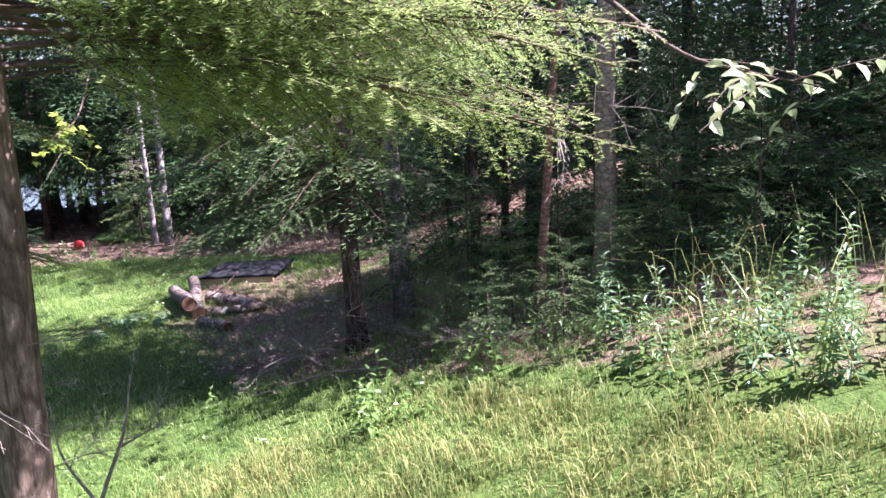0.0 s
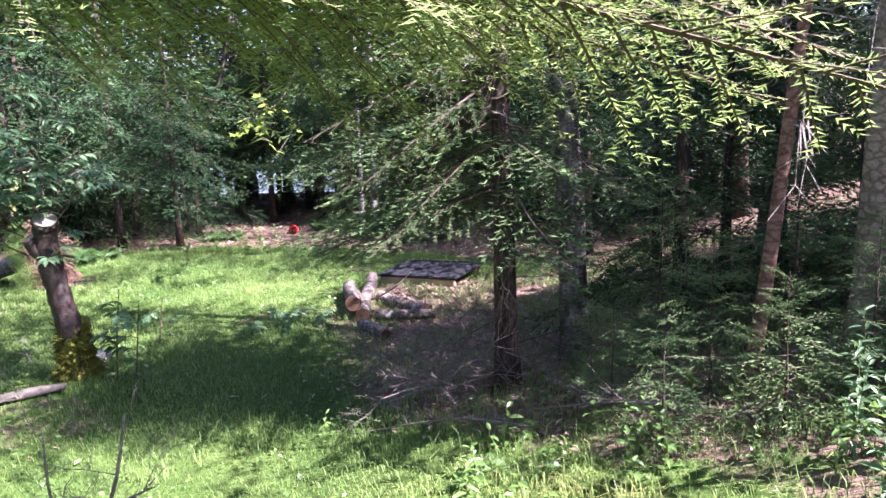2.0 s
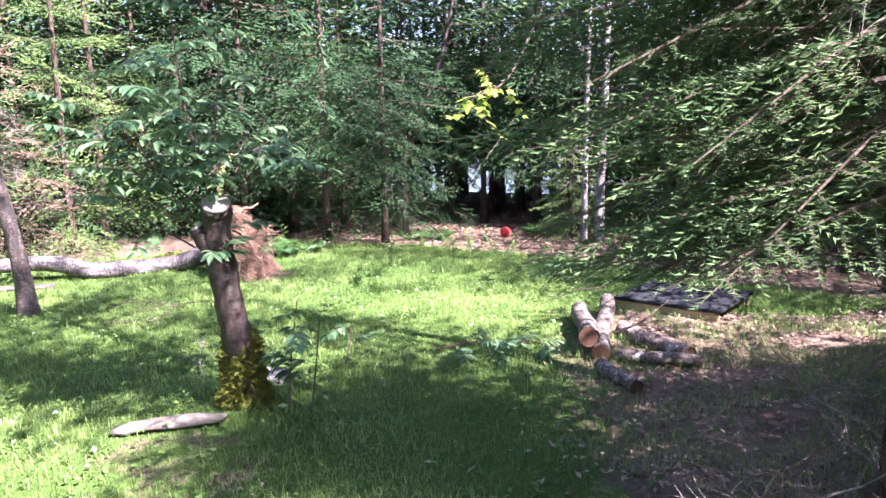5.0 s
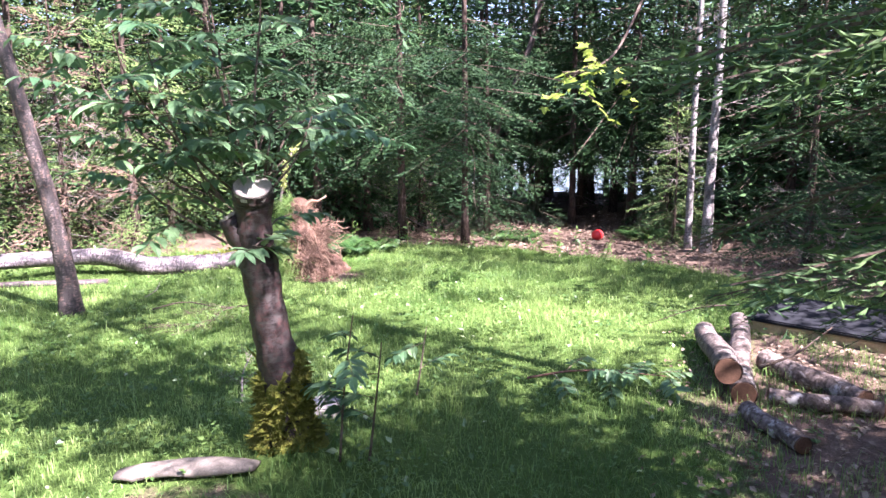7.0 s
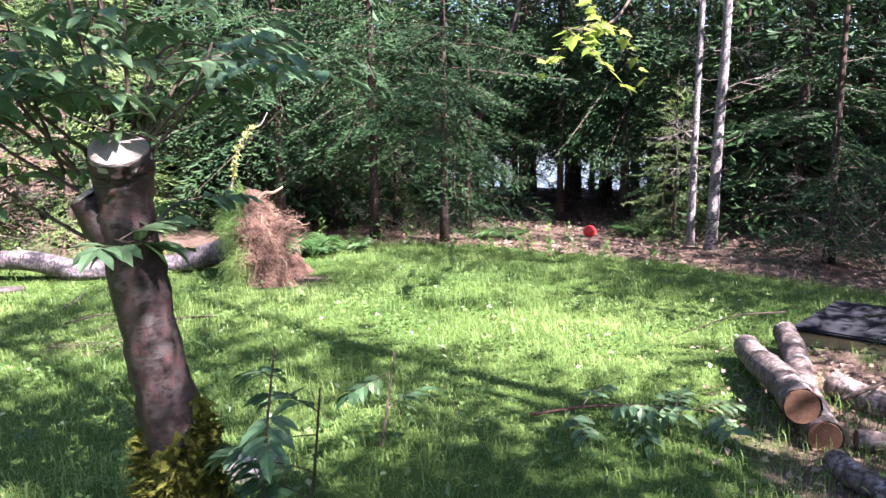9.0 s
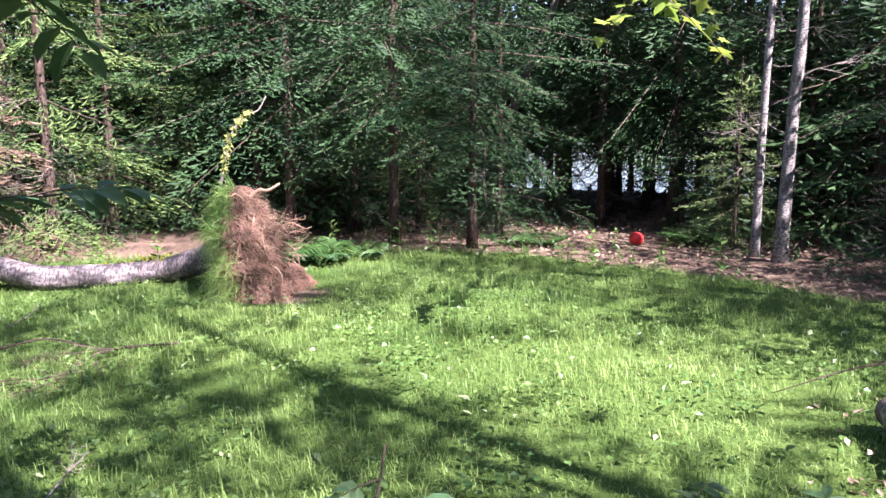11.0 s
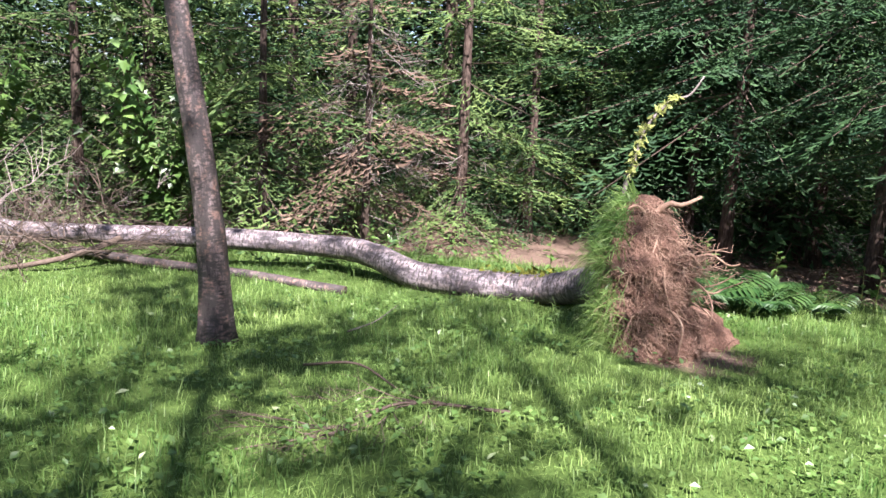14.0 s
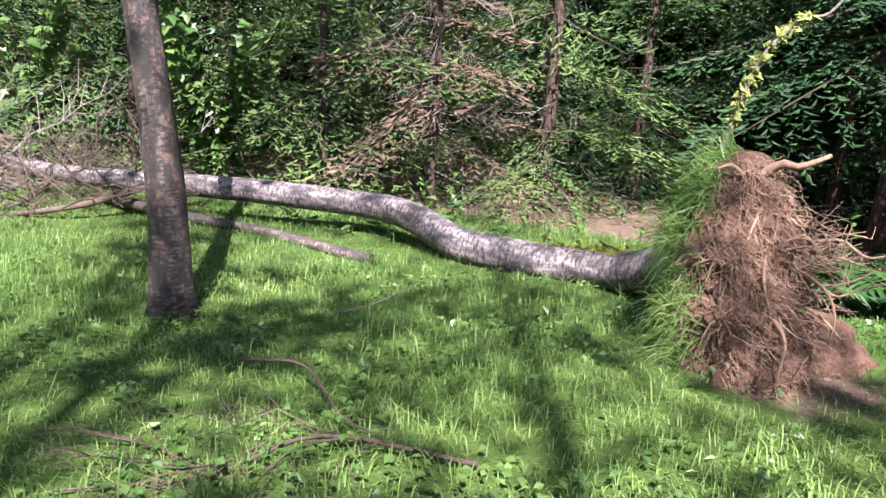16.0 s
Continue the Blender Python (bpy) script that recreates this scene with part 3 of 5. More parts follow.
for z, az, el, L in ((1.95, 148, 4, 1.9), (2.1, 160, 6, 2.0), (2.2, 146, 8, 2.0), (2.4, 155, 8, 2.1)):
    bough(g, RT, (0, 0.01, z), az, el, L, 0, RT.normal(0, 12))
for q in range(14):
    bough(g, RT, (0, 0.01, RT.uniform(0.8, 2.3)), RT.uniform(-75, 85), RT.normal(-6, 6), RT.uniform(0.7, 1.15), 4, RT.normal(0, 14))
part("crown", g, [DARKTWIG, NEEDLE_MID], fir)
for q in range(44):
    twig(fir, q % 5, rot(RT.uniform(0, 360), RT.uniform(-15, 25), RT.uniform(0, 360)), (0, 0, RT.uniform(0.15, 2.4)), RT.uniform(0.3, 0.8), DARKTWIG if q % 3 else None)


def bare_trunk(name, label, at, pts, r0, r1, mat, group="trees by the lawn", twigs=10, zr=(0.8, 3.0), crown_z=None, reach=1.6, flare=0.35, lod=1, lower=(), leaf_z=None):
    tree = thing(name, label, "tree", (*at, float(gz(*at))), group)
    trunk = part("trunk", trunk_geo(RT, pts, r0, r1, flare=flare), mat, tree, smooth=True)
    grain(trunk, smooth_path(pts, 14), 10, r0)
    p = smooth_path(pts, 20)
    on = lambda z: np.array([np.interp(z, p[:, 2], p[:, k]) for k in range(3)])
    if twigs:
        for q in range(twigs):
            twig(tree, q % 5, rot(RT.uniform(0, 360), RT.uniform(-35, 15), RT.uniform(0, 360)), on(RT.uniform(*zr)), RT.uniform(0.3, 1.0))
    g = Geo()
    if crown_z:
        top = pts[-1][2]
        for q in range(34):
            z = crown_z + (top - crown_z) * RT.random()
            bough(g, RT, on(z), RT.uniform(0, 360), RT.uniform(-5, 25), reach * (1 - (z - crown_z) / (top - crown_z + 1)) + 0.3, 3)
    # Leaves high above the view, added to break the sun into dapples.
    if leaf_z:
        v0, t0 = np.array([(0, 0, 0), (0.5, 0.32, 0.05), (1, 0, -0.05), (0.5, -0.32, 0.05)]), np.array([(0, 1, 2), (0, 2, 3)])
        lv = Geo()
        top = pts[-1][2]
        for q in range(22):
            z = leaf_z + (top - leaf_z) * RT.random()
            a, L = RT.uniform(0, 6.28), reach * RT.uniform(0.5, 1.1)
            end = on(z) + np.array([math.cos(a) * L, math.sin(a) * L, 0.35 * L])
            g.add(*tube(smooth_path([on(z), (on(z) + end) / 2 + [0, 0, 0.1], end], 5), np.linspace(0.02, 0.004, 5), 4, False), 0)
            for w in range(105):
                c = on(z) + (end - on(z)) * RT.choice([0.45, 0.7, 1.0]) + RT.normal(0, 0.2, 3)
                lv.add((v0 * RT.uniform(0.1, 0.17)) @ rot(RT.uniform(0, 360), RT.uniform(-60, 60), RT.uniform(0, 360)).T + c, t0)
        part("leaves", lv, LEAF, tree, "small green leaves of the unseen crown, added for dappled shade")
    for z, az, el, L in lower:
        bough(g, RT, on(z), az, el, L, lod, RT.normal(0, 8))
    if g.n:
        part("crown", g, [DARKTWIG, NEEDLE], tree)
    return tree


bare_trunk("fir_tree", "straight pale grey-brown fir trunk among dark spruces", (1.22, 5.5), [(0, 0, -0.15), (0.02, 0, 1.5), (0.08, 0, 3.5), (0.1, 0, 10)], 0.092, 0.03, BARK_PALE, twigs=14, zr=(1.2, 3.5), crown_z=4.0,
           lower=((0.7, 200, -5, 0.7), (0.9, 20, 0, 0.9), (1.1, 320, 0, 0.8)))
bare_trunk("cherry_tree", "thin leaning reddish trunk forking above", (0.62, 5.0), [(0, 0, -0.1), (0.1, 0, 0.9), (0.16, 0, 1.6), (0.3, 0, 3.0), (0.4, 0, 6)], 0.036, 0.015, BARK_RED, twigs=26, zr=(1.2, 3.4))
# Paler bark than plain birch stands in for sun on this trunk.
bare_trunk("birch_tree", "old peeling grey birch behind a spruce", (-0.36, 6.15), [(0, 0, -0.15), (-0.02, 0, 1.2), (-0.1, 0, 2.2), (-0.3, 0, 4.0), (-0.2, 0, 10)], 0.1, 0.04, BIRCH_FALLEN, twigs=16, zr=(0.6, 2.5), leaf_z=6.2, reach=2.6)
bare_trunk("birch_tree", "leaning birch trunk with dark ringed bark", (-8.63, 6.83), [(0, 0, -0.15), (-0.02, -0.02, 0.5), (-0.06, -0.1, 1.2), (-0.14, -0.22, 2.0), (-0.3, -0.5, 4.0), (-0.3, -0.9, 8)], 0.098, 0.04, BIRCH, twigs=0, leaf_z=4.0, reach=2.2, flare=0.55)
bare_trunk("birch_tree", "slim pale grey birch at the edge of the wood", (-5.5, 14.9), [(0, 0, -0.15), (0.03, 0, 1.5), (0.08, 0, 3.5), (0.1, 0, 10)], 0.085, 0.04, BIRCH_PALE, "far trees", 16, (1.0, 4), 5.5, lod=2)
bare_trunk("birch_tree", "slim pale grey birch at the edge of the wood", (-5.87, 15.15), [(0, 0, -0.15), (0.0, 0, 1.5), (0.03, 0, 3.5), (0.15, 0, 10)], 0.058, 0.03, BIRCH_PALE, "far trees", 10, (1.0, 4), leaf_z=5.0, lod=2)
bare_trunk("birch_tree", "thin pale trunk beside a brush heap", (-6.35, 19.3), [(0, 0, -0.15), (0.05, 0, 1.5), (0.15, 0, 3.5), (0.3, 0, 9)], 0.055, 0.03, BIRCH_PALE, "far trees", 14, (1.0, 4), 5.0, lod=2)
bare_trunk("maple_tree", "leaning grey trunk with a curved foot", (-10.6, 15.9), [(0, 0, -0.15), (0.12, 0, 0.4), (0.3, 0, 1.2), (0.62, 0, 2.2), (1.3, 0.2, 4.0), (1.8, 0.4, 8)], 0.1, 0.04, BIRCH, "far trees", 10, (1.0, 4), 4.5, lod=2)

# Added tree: its high unseen crown throws dapples on the lawn.
bare_trunk("birch_tree", "tall birch added in the dark wood to dapple the lawn", (0.95, 7.5), [(0, 0, -0.15), (0.05, 0, 3), (0.1, 0.1, 7), (0.0, 0.1, 13.5)], 0.1, 0.03, BIRCH, "forest trees", 8, (1.5, 4), leaf_z=8.0, reach=3.0)

# spruces of the wood, in a few growth forms
FORMS = {
    "tall": conifer(RT, 12, 0.08, 2.2, 2.4, 2, step=0.42, dead=12, dead_to=2.6),
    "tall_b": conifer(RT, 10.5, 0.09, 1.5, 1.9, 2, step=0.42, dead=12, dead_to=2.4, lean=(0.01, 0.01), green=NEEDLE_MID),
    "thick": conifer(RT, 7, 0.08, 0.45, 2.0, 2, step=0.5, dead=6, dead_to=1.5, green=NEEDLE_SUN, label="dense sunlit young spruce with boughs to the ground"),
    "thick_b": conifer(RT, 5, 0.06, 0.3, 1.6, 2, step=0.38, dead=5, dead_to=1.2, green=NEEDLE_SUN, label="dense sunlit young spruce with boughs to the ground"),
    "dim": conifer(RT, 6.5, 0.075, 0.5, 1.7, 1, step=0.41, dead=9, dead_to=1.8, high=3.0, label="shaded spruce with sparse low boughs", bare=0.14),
    "brown": conifer(RT, 3.6, 0.05, 0.7, 1.2, 2, step=0.3, dead=46, dead_to=2.4, green=NEEDLE_DRY, label="half-dead spruce with brown needles and dry twigs", bare=0.45),
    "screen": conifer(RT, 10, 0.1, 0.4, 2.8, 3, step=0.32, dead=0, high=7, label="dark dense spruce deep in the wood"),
    "sapling": conifer(RT, 1.5, 0.018, 0.1, 0.6, 4, step=0.18, dead=0, green=NEEDLE_MID, label="small green spruce sapling in undergrowth", name="spruce_sapling", group="spruce saplings"),
}
used = set()


def plant(form, x, y, turn=None, sc=1.0):
    turn = RT.uniform(0, 360) if turn is None else turn
    if form in used:
        return again(FORMS[form], x, y, turn, sc)
    used.add(form)
    return set_at(FORMS[form], x, y, turn, sc)


# the sunlit thicket west of the lawn
for x, y, f, sc in ((-11.9, 8.3, "brown", 1.0), (-12.1, 9.4, "thick", 0.9), (-12.5, 7.3, "thick_b", 1.0), (-13.4, 8.4, "dim", 1.1), (-13.0, 5.4, "thick", 0.85), (-13.3, 3.4, "thick_b", 1.1), (-14.2, 11.9, "screen", 0.8), (-12.6, 2.0, "thick", 0.8),
                    (-13.4, 13.1, "screen", 0.8), (-12.4, 14.2, "screen", 0.8), (-11.2, 12.2, "tall", 0.9), (-9.8, 12.8, "tall", 0.85), (-8.8, 13.2, "tall", 0.75), (-12.2, 12.4, "tall", 0.8), (-12.9, 12.9, "dim", 1.0), (-11.6, 13.8, "tall_b", 0.9), (-13.3, 10.7, "dim", 1.0), (-9.6, 14.9, "dim", 0.8), (-14.2, 9.8, "thick", 1.1), (-14.6, 7.8, "thick", 1.2), (-14.7, 6.0, "thick", 1.2),
                    (-15.0, 4.2, "thick", 1.2), (-14.9, 2.0, "thick", 1.1), (-13.6, 11.8, "thick", 1.0), (-12.2, 13.6, "dim", 1.1), (-11.2, 14.9, "dim", 1.0), (-13.6, 0.4, "thick", 1.0), (-12.6, -1.6, "thick_b", 1.2),
                    (-16.5, 10.5, "screen", 1.0), (-16.8, 8.6, "tall_b", 1.0), (-16.8, 5.6, "screen", 1.0), (-16.6, 3.2, "screen", 1.0), (-16.9, 1.0, "screen", 1.0), (-15.6, 12.6, "screen", 1.0), (-14.2, 14.2, "screen", 1.0),
                    (-15.5, -1.5, "tall", 1.0), (-12.9, 16.2, "dim", 1.3), (-15.6, 16.2, "screen", 1.0), (-18.5, 13, "screen", 1.0), (-19, 7, "screen", 1.0), (-19, 3, "tall_b", 1.1), (-14.4, 18.6, "screen", 1.0)):
    plant(f, x, y, None, sc)
# the wood to the north, open enough to see bright water between its trunks
# The first two spruces are added to shade the trees behind the root plate.
for x, y, f, sc in ((-1.0, 11.9, "tall", 1.1), (1.0, 11.6, "tall", 1.15), (-11.3, 19.5, "tall", 0.95), (-10.4, 20.4, "tall", 0.9), (-12.3, 21.3, "tall", 1.0), (-9.2, 19.2, "tall", 1.0), (-8.6, 21.5, "tall", 0.9), (-7.9, 17.4, "tall", 1.1), (-12.9, 22.6, "tall", 0.8),
                    (-9.9, 22.6, "tall", 0.8), (-16.2, 21.0, "screen", 1.0), (-6.6, 19.8, "tall_b", 1.0), (-6.3, 15.6, "thick_b", 0.5), (-5.5, 21.5, "screen", 1.0),
                    (-4.2, 18.0, "dim", 1.2), (-3.2, 20.5, "screen", 1.0), (-2.5, 16.6, "dim", 1.2), (-1.2, 18.5, "screen", 1.0), (0.8, 16.5, "tall_b", 1.0), (-3.9, 14.2, "dim", 0.8), (-1.6, 13.9, "tall_b", 0.9),
                    (0.6, 14.2, "dim", 1.1), (2.6, 15.0, "screen", 0.8), (2.5, 18.8, "screen", 1.0), (-6.0, 17.8, "dim", 1.0), (-10.9, 21.0, "dim", 1.3), (-12.6, 22.0, "dim", 1.2), (-8.6, 20.3, "dim", 1.1), (-9.8, 23.4, "dim", 1.4), (-8.1, 24.0, "screen", 1.0), (-18.5, 19, "screen", 1.0), (-7.0, 22.5, "tall_b", 1.0), (-6.9, 16.7, "dim", 0.6)):
    plant(f, x, y, None, sc)
# the dark wood on the east, with a gap through which the sun reaches the lawn
# The (1.8, 6.9) spruce and every tall_b are added for their shade.
for x, y, f, sc in ((3.0, 4.7, "dim", 0.7), (3.9, 4.8, "dim", 0.8), (2.3, 4.9, "dim", 0.5), (0.6, 7.0, "dim", 0.6), (1.8, 6.9, "tall", 0.85), (2.9, 5.7, "dim", 0.9), (1.0, 7.5, "tall_b", 0.8), (2.6, 7.8, "dim", 0.9), (3.9, 7.0, "dim", 1.1), (4.2, 5.2, "dim", 1.0), (0.1, 7.9, "dim", 0.5),
                    (3.6, 8.6, "dim", 1.2), (5.2, 6.2, "screen", 0.7), (5.6, 8.2, "screen", 0.7), (5.6, 4.4, "screen", 0.6), (6.3, 5.2, "tall_b", 0.85), (6.7, 6.7, "tall_b", 0.85), (6.1, 7.9, "tall_b", 0.85), (4.9, 5.7, "tall_b", 0.8), 
                    (6.8, 14.0, "thick", 1.2), (4.6, 13.6, "screen", 0.8), (9.0, 15.5, "screen", 1.0), (5, 17, "screen", 1.0), (8.5, 4.0, "thick", 1.1),
                    (0.3, 6.6, "dim", 0.75), (7.0, 10.5, "thick_b", 0.7), (8.5, 12.0, "thick_b", 0.8)):
    plant(f, x, y, None, sc)
# the dark depth of the wood all round, left open towards the water and the sun
for q in range(54):
    a = 360 / 54 * q + RT.uniform(-2, 2)
    r = RT.uniform(17.5, 24)
    x, y = -5 - r * math.sin(radians(a)), 6 + r * math.cos(radians(a))
    if 14 < a < 33 or (x > 6 and -1 < y < 16) or (150 < a < 330 and q % 2):
        continue
    plant("screen", x, y, None, RT.uniform(0.9, 1.2))
for q in range(15):
    a = 36 + 64 / 15 * q
    r = RT.uniform(12.5, 16)
    plant("screen", -5 - r * math.sin(radians(a)), 6 + r * math.cos(radians(a)), None, RT.uniform(0.8, 1.0))
for x, y, sc in ((-10.2, 17.6, 0.9), (-12.0, 18.0, 0.9), (-9.0, 17.0, 0.85), (-13.2, 19.8, 0.9), (-10.8, 24.5, 1.0), (-14.5, 23.5, 1.0), (-12.6, 25.5, 1.0), (-8.0, 19.6, 0.9), (-9.6, 18.4, 0.9), (-11.0, 18.6, 0.95), (-12.6, 19.4, 0.9), (-10.2, 21.6, 1.0), (-13.4, 21.2, 1.0), (-7.2, 18.4, 0.9)):
    plant("tall", x, y, None, sc)
for x, y in ((-4.5, 19.5), (-2.2, 18.2), (-3.0, 22.0), (-6.2, 23.5), (-0.3, 20.5), (-4.9, 17.0), (-1.0, 16.0), (-15.8, 14.6), (-17.6, 11.6), (-18.0, 9.2), (-13.2, 17.4), (-6.0, 26.0)):
    plant("screen", x, y, None, 0.9)
# the wood behind the walker
for x, y, f, sc in ((4.5, -4.5, "tall_b", 1.0), (1.5, -6.5, "tall", 1.0), (-2.0, -5.5, "tall_b", 1.0), (-5.0, -4.0, "thick", 1.0), (-8.0, -3.2, "tall_b", 1.0), (-10.5, -4.5, "tall", 1.0), (-6.5, -7, "tall", 1.1),
                    (8.0, -3.0, "tall", 1.0), (-4.8, 0.2, "tall_b", 0.9), (-7.6, 0.8, "tall", 0.9), (5, -8, "tall", 1), (11, 0.5, "tall_b", 0.8)):
    plant(f, x, y, None, sc)
for x, y, sc in ((0.25, 4.4, 0.6), (0.7, 4.35, 0.62), (0.0, 4.95, 0.55), (1.45, 4.9, 0.8), (-0.15, 5.3, 0.5), (2.2, 5.0, 0.9), (1.05, 4.6, 0.7), (0.45, 4.9, 0.75), (1.7, 5.4, 1.2), (2.5, 5.5, 1.3), (3.0, 4.9, 1.1), (1.9, 4.4, 0.8), (2.7, 4.3, 0.9), (3.4, 5.6, 1.4), (0.9, 5.7, 1.1), (0.2, 5.8, 1.0), (2.1, 6.1, 1.3), (3.6, 4.4, 1.2), (1.3, 6.3, 1.2)):
    plant("sapling", x, y, None, sc * (0.72 if x < 1.2 else 0.9))


# ---- the stump, logs and fallen birch ----
def log(name, label, a, b, r, mat, end_mat, group="", bend=0.02, sides=14, taper=0.9, flare=0.0, rng=RT):
    """A cut log from a to b: bark, and a cut face on each end."""
    a, b = np.array(a, float), np.array(b, float)
    ob = thing(name, label, "log", tuple(a), group)
    side = np.cross(b - a, [0, 0, 1.0])
    side /= np.linalg.norm(side)
    p = smooth_path([a * 0, (b - a) * 0.35 + side * bend, (b - a) * 0.7 - side * bend * 0.5, b - a], 16)
    rr = r * np.linspace(1, taper, 16) * (1 + 0.03 * rng.normal(size=16))
    grain(part("bark", Geo().add(*tube(p, rr, sides, False, 0.03, rng)), mat, ob, smooth=True), p, sides, r)
    d = (b - a) / np.linalg.norm(b - a)
    for q, s, rad in ((p[0], -1, rr[0]), (p[-1], 1, rr[-1])):
        part("cut_face", Geo().add(*tube(np.array([q - d * s * 0.01, q + d * s * 0.006]), [rad * 0.94, rad * 0.9], sides)), end_mat, ob, "sawn wood end")
    return ob


Z = lambda x, y, up=0.0: (x, y, float(gz(x, y)) + up)
log("log", "round grey-barked log resting on a cut log pile", Z(-2.87, 8.09, 0.185), Z(-3.42, 9.2, 0.09), 0.083, BARK_LOG, CUT_BROWN, "log pile", 0.02)
log("log", "round grey-barked log with brown sawn end", Z(-2.77, 8.09, 0.07), Z(-3.3, 9.6, 0.12), 0.078, BARK_LOG, CUT_BROWN, "log pile", -0.02)
log("log", "short round log lying on leaf litter", Z(-2.87, 8.84, 0.07), Z(-2.2, 8.46, 0.07), 0.072, BARK_LOG, CUT_BROWN, "log pile")
log("log", "thin dark log half buried in litter", Z(-2.66, 8.2, 0.05), Z(-2.1, 8.42, 0.05), 0.052, BARK_LOG, CUT_BROWN, "log pile")
log("log", "thin round log lying on leaf litter", Z(-2.7, 7.93, 0.05), Z(-2.32, 7.6, 0.05), 0.055, BARK_LOG, CUT_BROWN, "log pile")

# the cut tree stump, mossy at its foot
stump = thing("tree_stump", "tall cut stump with dark bark and mossy foot", "tree stump", Z(-4.33, 5.95))
sp = smooth_path([(0.02, 0.02, -0.1), (0.0, 0.0, 0.25), (-0.05, -0.04, 0.65), (-0.075, -0.075, 1.0), (-0.055, -0.09, 1.2), (-0.02, -0.118, 1.28)], 44)
trunk = part("trunk", Geo().add(*tube(sp, np.interp(np.linspace(0, 1, 44), [0, 0.1, 0.3, 0.7, 0.9, 1], [0.16, 0.115, 0.092, 0.082, 0.097, 0.092]) * (1 + 0.02 * RT.normal(size=44)), 28, False, 0.035, RT)), BARK_STUMP, stump, smooth=True)
grain(trunk, sp, 28, 0.1)
up_cut = (sp[-1] - sp[-3]) / np.linalg.norm(sp[-1] - sp[-3])
part("cut_face", Geo().add(*tube(np.array([sp[-1] - up_cut * 0.03, sp[-1] + up_cut * 0.006]), [0.09, 0.087], 22, True, 0.04, RT)), CUT, stump, "pale weathered sawn top")
arm = smooth_path([(-0.06, -0.07, 0.95), (-0.12, -0.13, 1.03), (-0.145, -0.165, 1.13)], 8)
stub = part("branch_stub", Geo().add(*tube(arm, np.linspace(0.06, 0.052, 8), 12, True, 0.04, RT)), BARK_STUMP, stump, smooth=True)
grain(stub, arm, 12, 0.07)
part("cut_face", Geo().add(*tube(np.array([arm[-1], arm[-1] + [-0.006, -0.006, 0.012]]), [0.049, 0.044], 12)), CUT, stump, "pale sawn stub end")
moss = Geo()
for q in range(1700):
    a, z = RT.uniform(0, 2 * math.pi), RT.uniform(0.0, 0.55)
    if z > 0.34 + 0.16 * math.sin(a * 2 + 1) * RT.random():
        continue
    r = 0.1 + 0.012 * math.sin(3 * a + 9 * z) + 0.06 * max(0, 0.12 - z) / 0.12
    c = np.array([math.cos(a) * r, math.sin(a) * r, z])
    for w in range(3):
        d = np.array([math.cos(a), math.sin(a), 0.2]) * 0.03 + RT.normal(0, 0.02, 3)
        s = RT.normal(0, 0.012, 3)
        moss.add([c - s, c + s, c + d], [(0, 1, 2)])
mp = smooth_path([(0.02, 0.02, -0.05), (0.01, 0.0, 0.2), (0, 0, 0.42)], 8)
moss.add(*tube(mp, [0.17, 0.135, 0.116, 0.108, 0.102, 0.097, 0.09, 0.07], 18, True, 0.12, RT))
part("moss", moss, MOSS, stump, "yellow-green moss cushion round the foot")

slab = Geo()
sv = smooth_path([(-0.08, 0, 0), (0.28, 0.03, 0), (0.62, 0, 0)], 8)
v, t = tube(sv, [0.05, 0.075, 0.085, 0.085, 0.09, 0.085, 0.075, 0.05], 10, True, 0.08, RT)
v = np.asarray(v) * [1, 1, 0.32]
part_ob = part("wood_slab", slab.add(v, t), PLANK, None, smooth=True)
part_ob.matrix_basis = Matrix.Translation(Z(-4.72, 5.34, 0.03)) @ pose(0, 0, 0, 0, 0, 31) @ pose(0, 0, 0, 0, -math.degrees(math.atan2(float(gz(-4.22, 5.64) - gz(-4.72, 5.34)), 0.58)), 0)
tagged(part_ob, "flat weathered wood slab beside the stump", "wood slab")
bm = bmesh.new()
bmesh.ops.create_cube(bm, size=1)
bmesh.ops.scale(bm, vec=(0.17, 0.2, 0.09), verts=bm.verts)
bmesh.ops.bevel(bm, geom=bm.edges, offset=0.012, segments=2, affect="EDGES")
for vv in bm.verts:
    vv.co += Vector(RT.normal(0, 0.004, 3))
me = bpy.data.meshes.new("stone_block")
bm.to_mesh(me)
me.materials.append(STONE)
block = new("stone_block", me)
block.matrix_basis = Matrix.Translation(Z(-4.55, 6.4, 0.03)) @ pose(0, 0, 0, 3, -4, 25)
tagged(block, "pale square stone block in grass by the stump", "stone")

# the wind-thrown birch
fallen = thing("fallen_birch", "wind-thrown birch with pale ringed bark and kinked trunk", "fallen tree", Z(-9.3, 9.15))
o = np.array(Z(-9.3, 9.15))
trunk_pts = np.array([(-8.6, 9.42, -0.42), (-9.27, 9.14, -0.63), (-9.75, 8.55, -0.66), (-9.95, 8.3, -0.64), (-10.2, 8.05, -0.54), (-10.5, 7.75, -0.52), (-10.85, 6.8, -0.5), (-11.25, 5.9, -0.53), (-11.65, 5.05, -0.54), (-12.0, 4.4, -0.46), (-12.6, 3.5, -0.26)])
fp = smooth_path(trunk_pts - o, 60)
trunk = part("trunk", Geo().add(*tube(fp, np.interp(np.linspace(0, 1, 60), [0, 0.1, 0.3, 0.45, 0.8, 1], [0.14, 0.115, 0.115, 0.1, 0.075, 0.045]), 14, True, 0.02, RT)), BIRCH_FALLEN, fallen, smooth=True)
grain(trunk, fp, 14, 0.1)
